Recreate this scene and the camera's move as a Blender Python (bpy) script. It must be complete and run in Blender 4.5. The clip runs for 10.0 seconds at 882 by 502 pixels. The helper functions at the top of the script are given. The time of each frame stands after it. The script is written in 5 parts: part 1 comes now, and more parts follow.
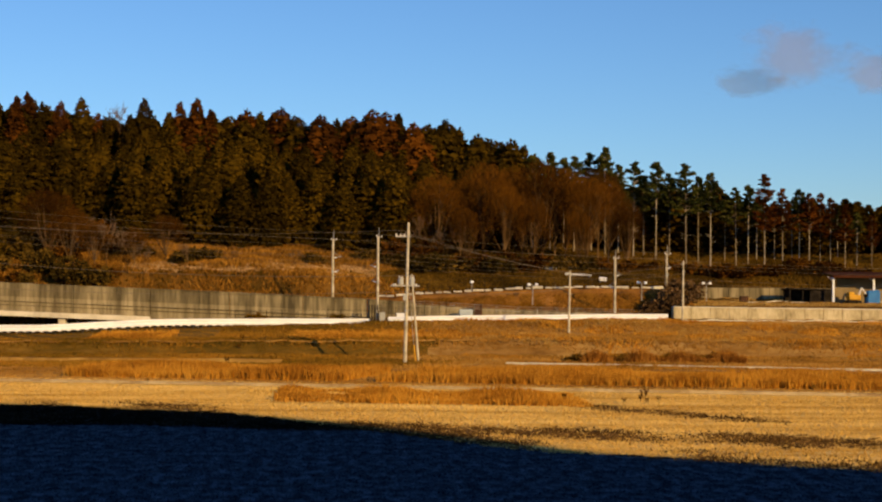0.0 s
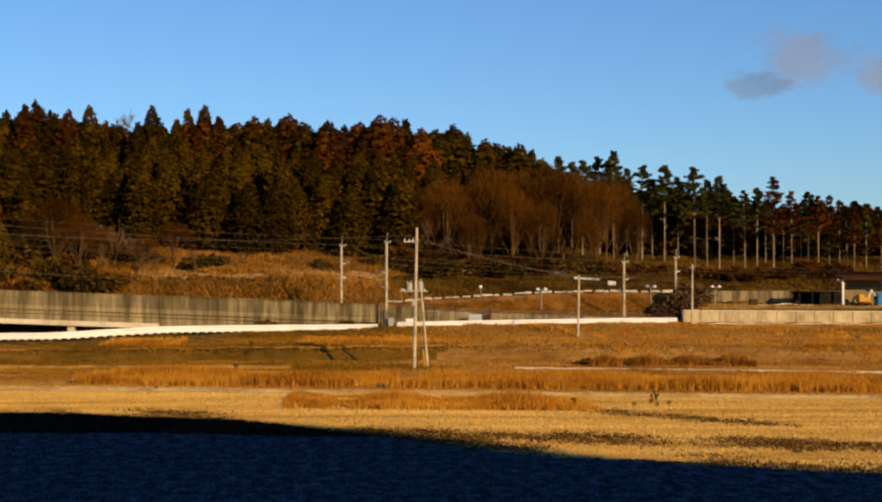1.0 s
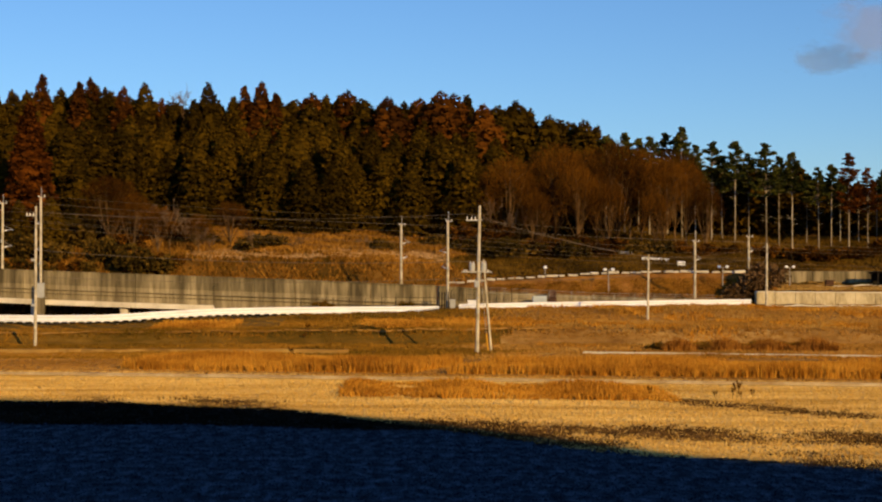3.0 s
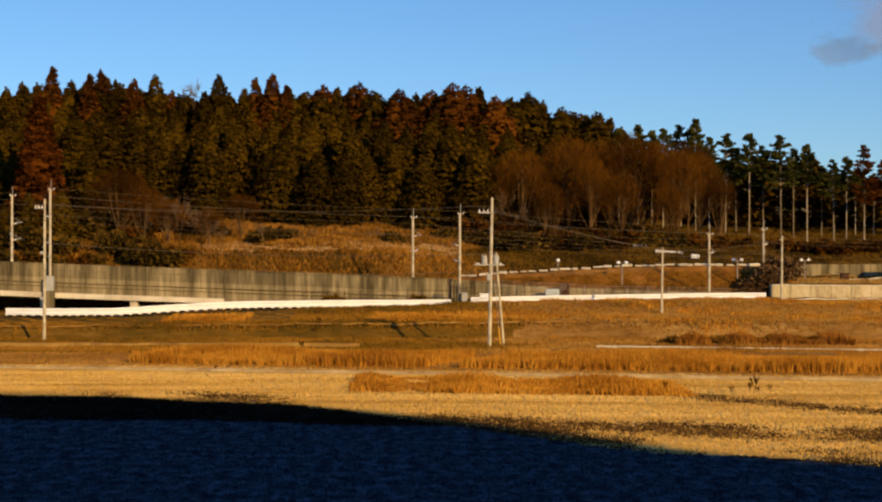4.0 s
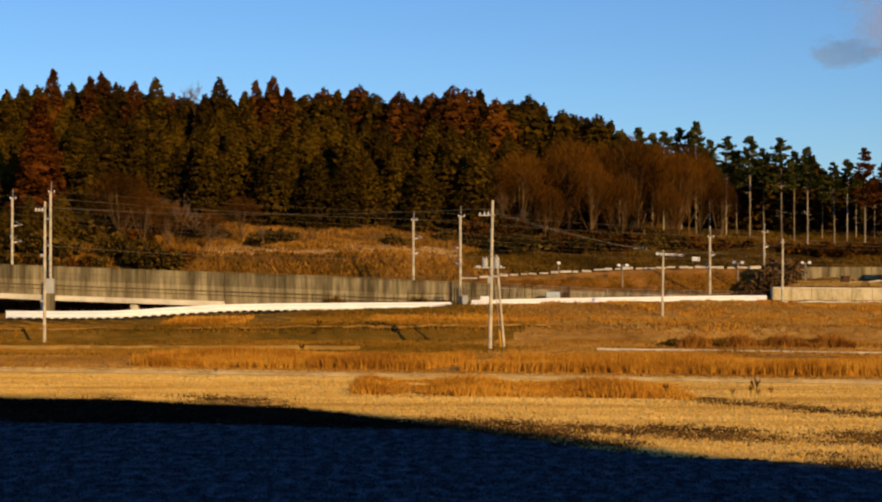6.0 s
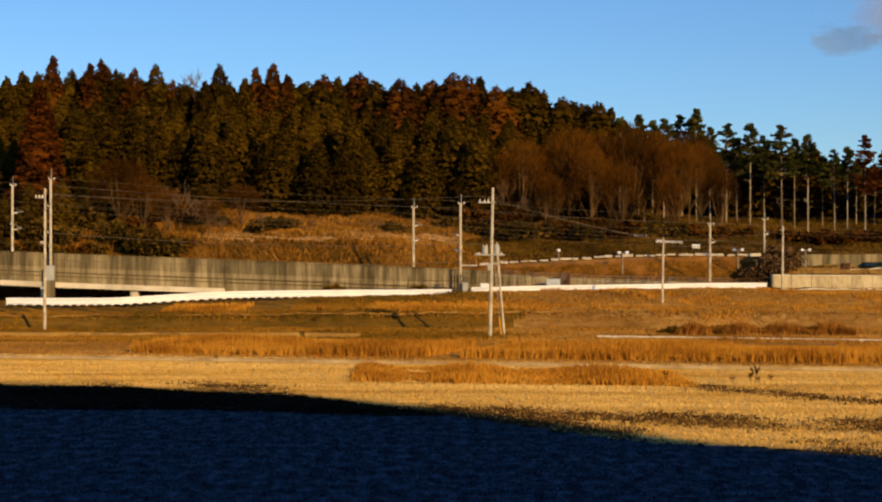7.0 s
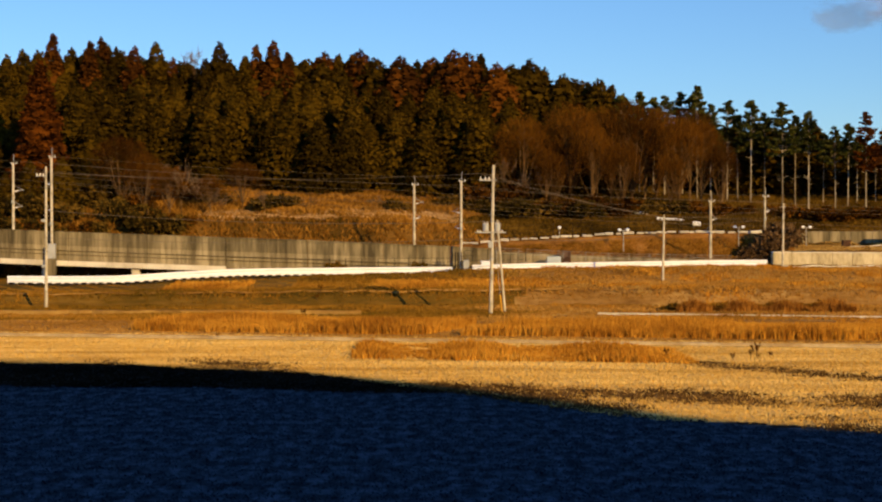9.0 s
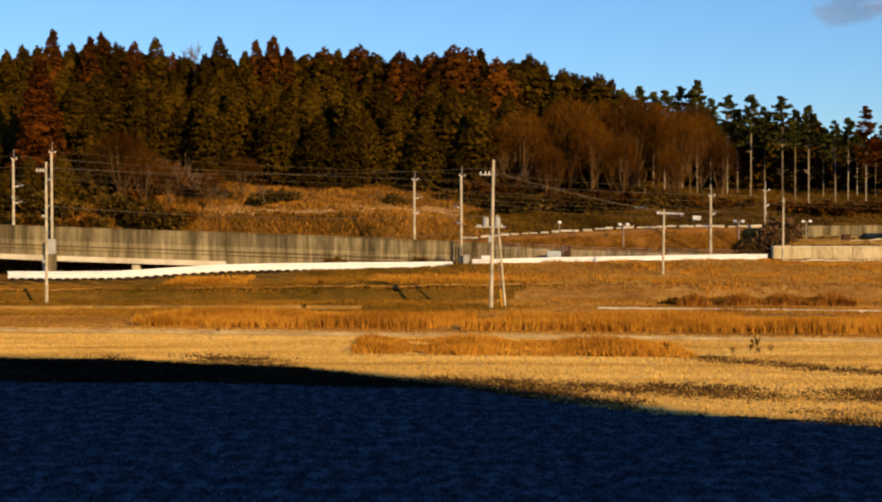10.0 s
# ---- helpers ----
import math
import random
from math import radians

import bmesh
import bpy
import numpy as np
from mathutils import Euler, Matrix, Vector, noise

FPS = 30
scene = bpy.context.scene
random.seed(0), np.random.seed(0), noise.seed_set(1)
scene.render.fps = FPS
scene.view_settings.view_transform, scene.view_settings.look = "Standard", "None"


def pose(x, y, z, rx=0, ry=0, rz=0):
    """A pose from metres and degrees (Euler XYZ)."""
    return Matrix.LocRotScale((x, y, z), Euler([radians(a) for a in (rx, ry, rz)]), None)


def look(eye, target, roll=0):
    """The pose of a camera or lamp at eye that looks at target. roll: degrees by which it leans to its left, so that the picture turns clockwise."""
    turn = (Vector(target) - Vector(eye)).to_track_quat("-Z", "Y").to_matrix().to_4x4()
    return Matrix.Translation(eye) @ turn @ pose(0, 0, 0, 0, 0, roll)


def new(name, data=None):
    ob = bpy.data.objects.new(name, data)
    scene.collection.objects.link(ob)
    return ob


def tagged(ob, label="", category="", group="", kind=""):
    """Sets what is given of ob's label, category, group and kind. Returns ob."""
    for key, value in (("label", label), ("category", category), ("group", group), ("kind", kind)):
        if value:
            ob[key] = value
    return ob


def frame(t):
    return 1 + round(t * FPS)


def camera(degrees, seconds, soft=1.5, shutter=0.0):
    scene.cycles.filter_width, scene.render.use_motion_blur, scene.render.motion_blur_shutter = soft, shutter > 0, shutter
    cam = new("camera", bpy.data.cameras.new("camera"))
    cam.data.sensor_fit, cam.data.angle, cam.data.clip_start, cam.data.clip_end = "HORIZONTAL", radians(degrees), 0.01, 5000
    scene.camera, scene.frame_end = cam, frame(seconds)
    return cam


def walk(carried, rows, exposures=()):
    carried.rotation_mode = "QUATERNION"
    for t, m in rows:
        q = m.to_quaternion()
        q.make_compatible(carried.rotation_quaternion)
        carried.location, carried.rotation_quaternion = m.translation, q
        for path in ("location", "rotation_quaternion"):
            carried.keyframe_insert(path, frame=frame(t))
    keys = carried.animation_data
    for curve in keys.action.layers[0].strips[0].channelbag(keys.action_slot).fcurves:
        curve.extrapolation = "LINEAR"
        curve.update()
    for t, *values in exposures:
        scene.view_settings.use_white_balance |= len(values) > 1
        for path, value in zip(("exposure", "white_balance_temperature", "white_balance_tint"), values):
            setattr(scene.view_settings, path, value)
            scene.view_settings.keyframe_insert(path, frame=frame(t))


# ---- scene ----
cam = camera(32.0, 10.0, soft=2.2)
EYE = 6.7
# seconds, metres ahead, pitch, lean, yaw
ROWS = [
    (0.0, -6.91, 1.082, -0.443, -3.041),
    (0.5, -6.85, 0.949, -0.213, -2.876),
    (1.0, -6.75, 1.271, -0.053, -2.720),
    (1.2, -6.40, 1.46, -0.04, -2.49),
    (1.5, -5.05, 1.676, -0.023, -2.106),
    (2.0, -3.45, 1.436, -0.040, -1.520),
    (2.5, -2.22, 0.998, -0.063, -0.940),
    (3.0, -1.25, 0.543, -0.010, -0.463),
    (3.2, -0.93, 0.29, -0.010, -0.30),
    (4.3, 0.10, 0.28, -0.020, -0.005),
    (4.5, 0.13, 0.592, -0.026, -0.001),
    (5.0, 0.12, 0.882, -0.009, -0.003),
    (5.5, 0.06, 0.657, -0.006, -0.003),
    (5.7, 0.05, 0.53, -0.01, -0.003),
    (6.8, 0.03, 0.028, -0.045, 0.0),
    (7.0, 0.03, -0.097, -0.050, 0.002),
    (7.5, 0.12, -0.358, -0.004, 0.012),
    (8.0, 0.10, -0.585, 0.018, 0.015),
    (8.5, 0.04, -0.771, 0.044, 0.032),
    (9.0, -0.08, -0.932, 0.033, 0.030),
    (9.5, -0.12, -1.050, 0.070, 0.036),
    (10.0, -0.13, -1.127, 0.124, 0.034),
]
EXPOSURES = [(0.0, -0.05), (5.5, -0.03), (7.0, 0.0), (8.0, 0.07), (10.0, 0.15)]
walk(cam, [(t, pose(0, y, EYE, 90 + pitch, lean, yaw)) for t, y, pitch, lean, yaw in ROWS], EXPOSURES)

# ---- light: a low morning sun from behind, over the shoulder, and a clear sky ----
SUN_UP, SUN_SIDE = 16.5, 32.0          # degrees above the horizon; degrees to the right of straight behind
to_sun = Vector((math.sin(radians(SUN_SIDE)) * math.cos(radians(SUN_UP)), -math.cos(radians(SUN_SIDE)) * math.cos(radians(SUN_UP)), math.sin(radians(SUN_UP))))
sun = new("sun", bpy.data.lights.new("sun", "SUN"))
sun.data.energy, sun.data.angle, sun.data.color = 4.9, radians(0.53), (1.0, 0.635, 0.235)
sun.matrix_world = look((0, 0, 0), -to_sun)
world = bpy.data.worlds.new("world")
scene.world = world
world.use_nodes = True
wn = world.node_tree
sky = wn.nodes.new("ShaderNodeTexSky")
sky.sky_type, sky.sun_disc = "NISHITA", False
sky.sun_elevation, sky.sun_rotation = radians(SUN_UP), radians(180 - SUN_SIDE)
sky.air_density, sky.dust_density, sky.ozone_density = 1.0, 0.1, 5.0
hue = wn.nodes.new("ShaderNodeMix")              # deepens the blue of the clear winter sky
hue.data_type, hue.blend_type = "RGBA", "MULTIPLY"
hue.inputs["Factor"].default_value = 1.0
hue.inputs["B"].default_value = (0.90, 1.02, 1.17, 1)
wn.links.new(sky.outputs[0], hue.inputs["A"])
wn.links.new(hue.outputs["Result"], wn.nodes["Background"].inputs[0])
wn.nodes["Background"].inputs[1].default_value = 0.11


# ---- materials ----
def mat(name, cols, scale=1.0, rough=0.85, fine=12.0, bump=0.3, metal=0.0, stretch=(1, 1, 1), island=0.0, obj=0.0, through_light=0.0, bump_dist=0.02):
    """A surface of two or three colours mixed by coarse and fine noise, with relief; island and obj: how much single pieces differ."""
    m = bpy.data.materials.new(name)
    m.use_nodes = True
    n, l = m.node_tree.nodes, m.node_tree.links
    b = n["Principled BSDF"]
    b.inputs["Roughness"].default_value, b.inputs["Metallic"].default_value = rough, metal
    if "Specular IOR Level" in b.inputs:
        b.inputs["Specular IOR Level"].default_value = 0.03 if island or rough >= 0.95 else 0.25      # leaves, blades and earth hardly shine
    geo = n.new("ShaderNodeNewGeometry")
    mp = n.new("ShaderNodeMapping")
    mp.inputs["Scale"].default_value = stretch
    l.new(geo.outputs["Position"], mp.inputs["Vector"])
    a = n.new("ShaderNodeTexNoise")
    a.inputs["Scale"].default_value, a.inputs["Detail"].default_value = scale, 5
    f = n.new("ShaderNodeTexNoise")
    f.inputs["Scale"].default_value, f.inputs["Detail"].default_value = fine, 4
    for t in (a, f):
        l.new(mp.outputs[0], t.inputs["Vector"])
    add = n.new("ShaderNodeMath")
    add.operation = "MULTIPLY_ADD"
    l.new(f.outputs["Fac"], add.inputs[0])
    add.inputs[1].default_value = 0.5
    l.new(a.outputs["Fac"], add.inputs[2])
    last = add.outputs[0]
    for amount, sock in ((island, geo.outputs["Random Per Island"]), (obj, None)):
        if amount:
            if sock is None:
                sock = n.new("ShaderNodeObjectInfo").outputs["Random"]
            k = n.new("ShaderNodeMath")
            k.operation = "MULTIPLY_ADD"
            l.new(sock, k.inputs[0])
            k.inputs[1].default_value = amount
            l.new(last, k.inputs[2])
            last = k.outputs[0]
    sub = n.new("ShaderNodeMath")
    sub.operation = "SUBTRACT"
    l.new(last, sub.inputs[0])
    sub.inputs[1].default_value = 0.25 + (island + obj) / 2
    ramp = n.new("ShaderNodeValToRGB")
    while len(ramp.color_ramp.elements) < len(cols):
        ramp.color_ramp.elements.new(0.5)
    for i, c in enumerate(cols):
        e = ramp.color_ramp.elements[i]
        e.position, e.color = 0.32 + 0.36 * i / (len(cols) - 1), (*c, 1)
    l.new(sub.outputs[0], ramp.inputs["Fac"])
    l.new(ramp.outputs["Color"], b.inputs["Base Color"])
    if bump:
        bp = n.new("ShaderNodeBump")
        bp.inputs["Strength"].default_value, bp.inputs["Distance"].default_value = bump, bump_dist
        l.new(f.outputs["Fac"], bp.inputs["Height"])
        l.new(bp.outputs["Normal"], b.inputs["Normal"])
    if through_light:
        tr = n.new("ShaderNodeBsdfTranslucent")
        l.new(ramp.outputs["Color"], tr.inputs["Color"])
        mx = n.new("ShaderNodeMixShader")
        mx.inputs[0].default_value = through_light
        l.new(b.outputs[0], mx.inputs[1])
        l.new(tr.outputs[0], mx.inputs[2])
        l.new(mx.outputs[0], n["Material Output"].inputs["Surface"])
    return m


SOIL = mat("soil", [(0.11, 0.0558, 0.0186), (0.22, 0.1209, 0.0372), (0.33, 0.186, 0.0558)], 0.08, 0.95, 3.0, 0.6, bump_dist=0.1)
FIELDSOIL = mat("stubble_ground", [(0.52, 0.33, 0.085), (0.71, 0.47, 0.135), (0.82, 0.59, 0.20)], 0.5, 0.95, 5.0, 0.25, stretch=(0.25, 1.2, 1), bump_dist=0.05)
# frosted and unfrosted near ground: the ridge's shade is put into both colours
FROSTSHADESOIL = mat("shaded_frosted_ground", [(0.008, 0.015, 0.023), (0.021, 0.037, 0.055), (0.058, 0.088, 0.125)], 2.0, 0.95, 5.0, 0.5, stretch=(1, 0.55, 1), bump_dist=0.05)
SHADESOIL = mat("shaded_unfrosted_ground", [(0.004, 0.0035, 0.002), (0.008, 0.0065, 0.004), (0.016, 0.012, 0.007)], 0.4, 0.95, 4.0, 0.5, bump_dist=0.05)
VERGESOIL = mat("verge_ground", [(0.20, 0.10, 0.022), (0.33, 0.18, 0.045), (0.44, 0.27, 0.08)], 0.3, 0.95, 3.0, 0.6, stretch=(0.4, 1, 1), bump_dist=0.05)
BANKSOIL = mat("bank_ground", [(0.085, 0.055, 0.008), (0.17, 0.095, 0.013), (0.28, 0.155, 0.025)], 0.15, 0.95, 1.5, 0.6, stretch=(0.4, 1, 1), bump_dist=0.06)
HILLSOIL = mat("hill_ground", [(0.05, 0.032, 0.006), (0.11, 0.055, 0.009), (0.20, 0.10, 0.018)], 0.12, 0.95, 1.5, 0.6, bump_dist=0.08)
OLIVEGRASS = mat("olive_hill_grass", [(0.046, 0.027, 0.0038), (0.095, 0.053, 0.0068), (0.165, 0.092, 0.012)], 0.10, 0.85, 0.8, 0.0, island=0.25, through_light=0.15)
BLEACHED = mat("bleached_hill_grass", [(0.26, 0.15, 0.058), (0.40, 0.245, 0.105), (0.54, 0.35, 0.165)], 0.3, 0.9, 1.0, 0.0, island=0.4)
REDREED = mat("red_brown_reed", [(0.14, 0.050, 0.008), (0.28, 0.110, 0.016), (0.45, 0.20, 0.030)], 0.5, 0.85, 2.0, 0.0, island=0.5, through_light=0.2)
# frosted blades, darkened and turned blue to hold the shade
FROSTSHADE = mat("shaded_frosted_stubble", [(0.010, 0.019, 0.029), (0.026, 0.046, 0.068), (0.070, 0.106, 0.150)], 2.0, 0.9, 5.0, 0.3, island=0.3, stretch=(1, 0.55, 1))
STRAW = mat("straw", [(0.46, 0.275, 0.06), (0.68, 0.445, 0.12), (0.82, 0.59, 0.20)], 0.22, 0.8, 2.0, 0.0, island=0.16, through_light=0.2, stretch=(0.22, 1.5, 1))
REED = mat("orange_reed", [(0.2774, 0.1105, 0.01162), (0.5122, 0.231, 0.02325), (0.6402, 0.3315, 0.04185)], 0.18, 0.8, 2.0, 0.0, island=0.35, through_light=0.2)
BANKGRASS = mat("bank_grass", [(0.125, 0.076, 0.009), (0.23, 0.118, 0.013), (0.37, 0.182, 0.021)], 0.10, 0.85, 1.2, 0.0, island=0.14, through_light=0.15)
TANGRASS = mat("tan_grass", [(0.25, 0.122, 0.020), (0.37, 0.19, 0.036), (0.50, 0.28, 0.064)], 0.14, 0.85, 1.0, 0.0, island=0.14, through_light=0.15, stretch=(0.5, 1, 1))
HILLGRASS = mat("hill_grass", [(0.075, 0.045, 0.0060), (0.20, 0.090, 0.0115), (0.37, 0.18, 0.026)], 0.07, 0.85, 0.8, 0.0, island=0.25, through_light=0.15)
PALEGRASS = mat("pale_dry_grass", [(0.2612, 0.1437, 0.03472), (0.3971, 0.2395, 0.06448), (0.4807, 0.3161, 0.08928)], 0.2, 0.85, 1.0, 0.0, island=0.3, through_light=0.15)
# brown of matted grass, which also paints the shaded stripes beside it
MATTEDSHADE = mat("matted_brown_shaded_grass", [(0.05, 0.027, 0.009), (0.105, 0.058, 0.018), (0.20, 0.115, 0.038)], 0.5, 0.9, 2.0, 0.0, island=0.4)
PALEPATH = mat("bleached_path", [(0.30, 0.21, 0.10), (0.42, 0.32, 0.17), (0.52, 0.42, 0.25)], 0.4, 0.9, 3.0, 0.3)
# unfrosted blades, nearly black because the shade is in their colour
SHADEGRASS = mat("shaded_unfrosted_blades", [(0.004, 0.0035, 0.002), (0.009, 0.007, 0.004), (0.018, 0.013, 0.007)], 0.2, 0.9, 2.0, 0.0, island=0.3)
CONC = mat("stained_concrete", [(0.115, 0.092, 0.050), (0.235, 0.196, 0.112), (0.40, 0.338, 0.205)], 0.9, 0.9, 3.3, 0.25, stretch=(1, 1, 0.11))
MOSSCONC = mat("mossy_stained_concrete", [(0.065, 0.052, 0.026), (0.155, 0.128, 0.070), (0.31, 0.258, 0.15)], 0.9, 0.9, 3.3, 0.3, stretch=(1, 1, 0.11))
RUSTCONC = mat("dark_stained_duct", [(0.05, 0.037, 0.018), (0.09, 0.068, 0.035), (0.14, 0.11, 0.06)], 1.2, 0.9, 5.0, 0.2)
PALECONC = mat("pale_concrete", [(0.46, 0.42, 0.33), (0.62, 0.58, 0.47), (0.72, 0.68, 0.57)], 0.5, 0.9, 7.0, 0.2, stretch=(1, 1, 0.4))
WALLCONC = mat("weathered_wall_concrete", [(0.27, 0.225, 0.125), (0.46, 0.39, 0.24), (0.60, 0.53, 0.35)], 0.6, 0.9, 4.0, 0.3, stretch=(1, 1, 0.4), obj=0.08)
POLECONC = mat("pole_concrete", [(0.34, 0.30, 0.21), (0.52, 0.47, 0.35), (0.66, 0.60, 0.46)], 1.5, 0.85, 9.0, 0.15)
WHITE = mat("white_painted_steel", [(0.78, 0.82, 0.88), (0.83, 0.87, 0.93), (0.86, 0.90, 0.95)], 0.8, 0.45, 10.0, 0.05)
STEEL = mat("galvanised_steel", [(0.28, 0.28, 0.27), (0.38, 0.38, 0.37), (0.46, 0.46, 0.45)], 2.0, 0.5, 14.0, 0.1, metal=0.4)
DARKSTEEL = mat("dark_steel", [(0.012, 0.010, 0.008), (0.022, 0.018, 0.014), (0.04, 0.033, 0.026)], 2.0, 0.95, 10.0, 0.1)
PORCELAIN = mat("white_porcelain", [(0.70, 0.69, 0.66), (0.8, 0.79, 0.77)], 3.0, 0.25, 10.0, 0.0)
GREYBOX = mat("grey_enamel", [(0.34, 0.36, 0.36), (0.44, 0.46, 0.46)], 1.0, 0.5, 8.0, 0.05)
YELLOW = mat("yellow_plastic", [(0.50, 0.24, 0.015), (0.66, 0.36, 0.025)], 1.0, 0.5, 8.0, 0.05)
BLUE = mat("blue_tarpaulin", [(0.02, 0.13, 0.42), (0.03, 0.2, 0.55)], 1.5, 0.6, 5.0, 0.4)
# beige boards, colour darkened to hold the shade under the shed roof
BEIGE = mat("shaded_beige_siding", [(0.20, 0.15, 0.08), (0.27, 0.21, 0.12)], 0.7, 0.8, 6.0, 0.1)
ROOFRED = mat("brown_roof_sheet", [(0.045, 0.016, 0.008), (0.075, 0.028, 0.014)], 0.8, 0.97, 6.0, 0.2)
BARK = mat("bark", [(0.025, 0.017, 0.010), (0.05, 0.034, 0.02), (0.085, 0.06, 0.036)], 1.0, 0.95, 6.0, 0.5, stretch=(1, 1, 0.25))
PALEBARK = mat("pale_trunk_bark", [(0.17, 0.135, 0.09), (0.30, 0.25, 0.175), (0.43, 0.37, 0.275)], 1.0, 0.95, 6.0, 0.5, stretch=(1, 1, 0.3), obj=0.3)
LIMBBARK = mat("grey_brown_limbs", [(0.045, 0.024, 0.008), (0.10, 0.056, 0.021), (0.19, 0.115, 0.048)], 1.0, 0.95, 6.0, 0.3, stretch=(1, 1, 0.3), obj=0.3)
TWIG = mat("bare_twigs", [(0.034, 0.0130, 0.0014), (0.070, 0.0270, 0.0025), (0.122, 0.049, 0.0045)], 0.12, 0.9, 1.5, 0.0, island=0.45, obj=0.45)
PALETWIG = mat("pale_branches", [(0.10, 0.06, 0.03), (0.17, 0.11, 0.06)], 0.4, 0.9, 3.0, 0.0, obj=0.2)
CEDAR = mat("cedar_foliage", [(0.024, 0.0145, 0.0008), (0.047, 0.0280, 0.0015), (0.076, 0.0440, 0.0025)], 0.10, 0.85, 0.9, 0.0, island=0.35, obj=0.35, through_light=0.1)
RUST = mat("rusty_cedar_foliage", [(0.033, 0.0118, 0.0014), (0.072, 0.0250, 0.0026), (0.116, 0.041, 0.0040)], 0.12, 0.85, 0.9, 0.0, island=0.35, obj=0.3, through_light=0.1)
LARCH = mat("red_larch_foliage", [(0.028, 0.0088, 0.0010), (0.068, 0.0200, 0.0020), (0.115, 0.036, 0.0034)], 0.3, 0.85, 0.9, 0.0, island=0.4, through_light=0.1)
PINE = mat("pine_foliage", [(0.011, 0.015, 0.0032), (0.032, 0.038, 0.0070), (0.080, 0.078, 0.0140)], 0.15, 0.85, 1.0, 0.0, island=0.4, obj=0.3, through_light=0.1)
BRUSH = mat("dead_brush", [(0.05, 0.029, 0.012), (0.11, 0.064, 0.027), (0.20, 0.12, 0.055)], 0.5, 0.95, 3.0, 0.0, island=0.4)
BUSH = mat("evergreen_bush_leaves", [(0.030, 0.0205, 0.0034), (0.074, 0.046, 0.0070), (0.14, 0.082, 0.013)], 0.2, 0.85, 1.2, 0.0, island=0.4, obj=0.3, through_light=0.1)
SIGNBLUE = mat("pale_blue_panel", [(0.40, 0.48, 0.52), (0.5, 0.58, 0.62)], 1.0, 0.5, 6.0, 0.05)


# ---- mesh helpers ----
def mesh_of(name, verts, faces, material, smooth=False):
    me = bpy.data.meshes.new(name)
    me.from_pydata([tuple(v) for v in verts], [], faces)
    me.materials.append(material)
    if smooth:
        me.polygons.foreach_set("use_smooth", [True] * len(me.polygons))
    me.update()
    return me


def soup(name, corners, material):
    """A mesh of many loose small faces: corners is an array (faces, 3 or 4, 3)."""
    n, k, _ = corners.shape
    me = bpy.data.meshes.new(name)
    me.vertices.add(n * k)
    me.vertices.foreach_set("co", corners.reshape(-1).astype(np.float32))
    me.loops.add(n * k)
    me.loops.foreach_set("vertex_index", np.arange(n * k, dtype=np.int32))
    me.polygons.add(n)
    me.polygons.foreach_set("loop_start", np.arange(0, n * k, k, dtype=np.int32))
    me.materials.append(material)
    me.update(calc_edges=True)
    return me


def part(name, bm_or_mesh, material, parent, label="", place=None):
    """One mesh object under a thing, or under a part."""
    if isinstance(bm_or_mesh, bmesh.types.BMesh):
        me = bpy.data.meshes.new(name)
        bm_or_mesh.to_mesh(me)
        bm_or_mesh.free()
        me.materials.append(material)
    else:
        me = bm_or_mesh
    ob = new(name, me)
    ob.parent = parent
    if place is not None:
        ob.matrix_basis = place
    if label:
        ob["label"] = label
    return ob


def thing(name, label, category, place=(0, 0, 0), group="", kind=""):
    ob = new(name)
    ob.location = place
    ob.empty_display_size = 0.3
    return tagged(ob, label, category, group, kind)


def box(bm, size, at=(0, 0, 0), bevel=0.0, turn=None):
    m = Matrix.Translation(at) @ (turn if turn is not None else Matrix()) @ Matrix.Diagonal((*size, 1))
    r = bmesh.ops.create_cube(bm, size=1, matrix=m)
    if bevel:
        edges = list({e for v in r["verts"] for e in v.link_edges})
        bmesh.ops.bevel(bm, geom=edges, offset=bevel, segments=1, affect="EDGES")
    return bm


def rod(bm, a, b, ra, rb=None, seg=8):
    """A tapered round bar from a to b."""
    a, b = Vector(a), Vector(b)
    d = b - a
    m = Matrix.Translation((a + b) / 2) @ d.to_track_quat("Z", "Y").to_matrix().to_4x4()
    bmesh.ops.create_cone(bm, cap_ends=True, segments=seg, radius1=ra, radius2=ra if rb is None else rb, depth=d.length, matrix=m)
    return bm


def B():
    return bmesh.new()


def step(a, b, x):
    t = np.clip((x - a) / (b - a), 0, 1)
    return t * t * (3 - 2 * t)


# ---- ground ----
FAR = np.array([111.19, 117.13, 126.47, 127.80, 137.88, 142.33, 151.97, 153.45, 160.57, 163.83, 176.43, 185.32, 194.22, 214.98, 244.63])
SIDE = np.array([-0.2126, -0.1312, -0.0363, 0.0586, 0.1507, 0.1697])      # sideways places of the six profiles
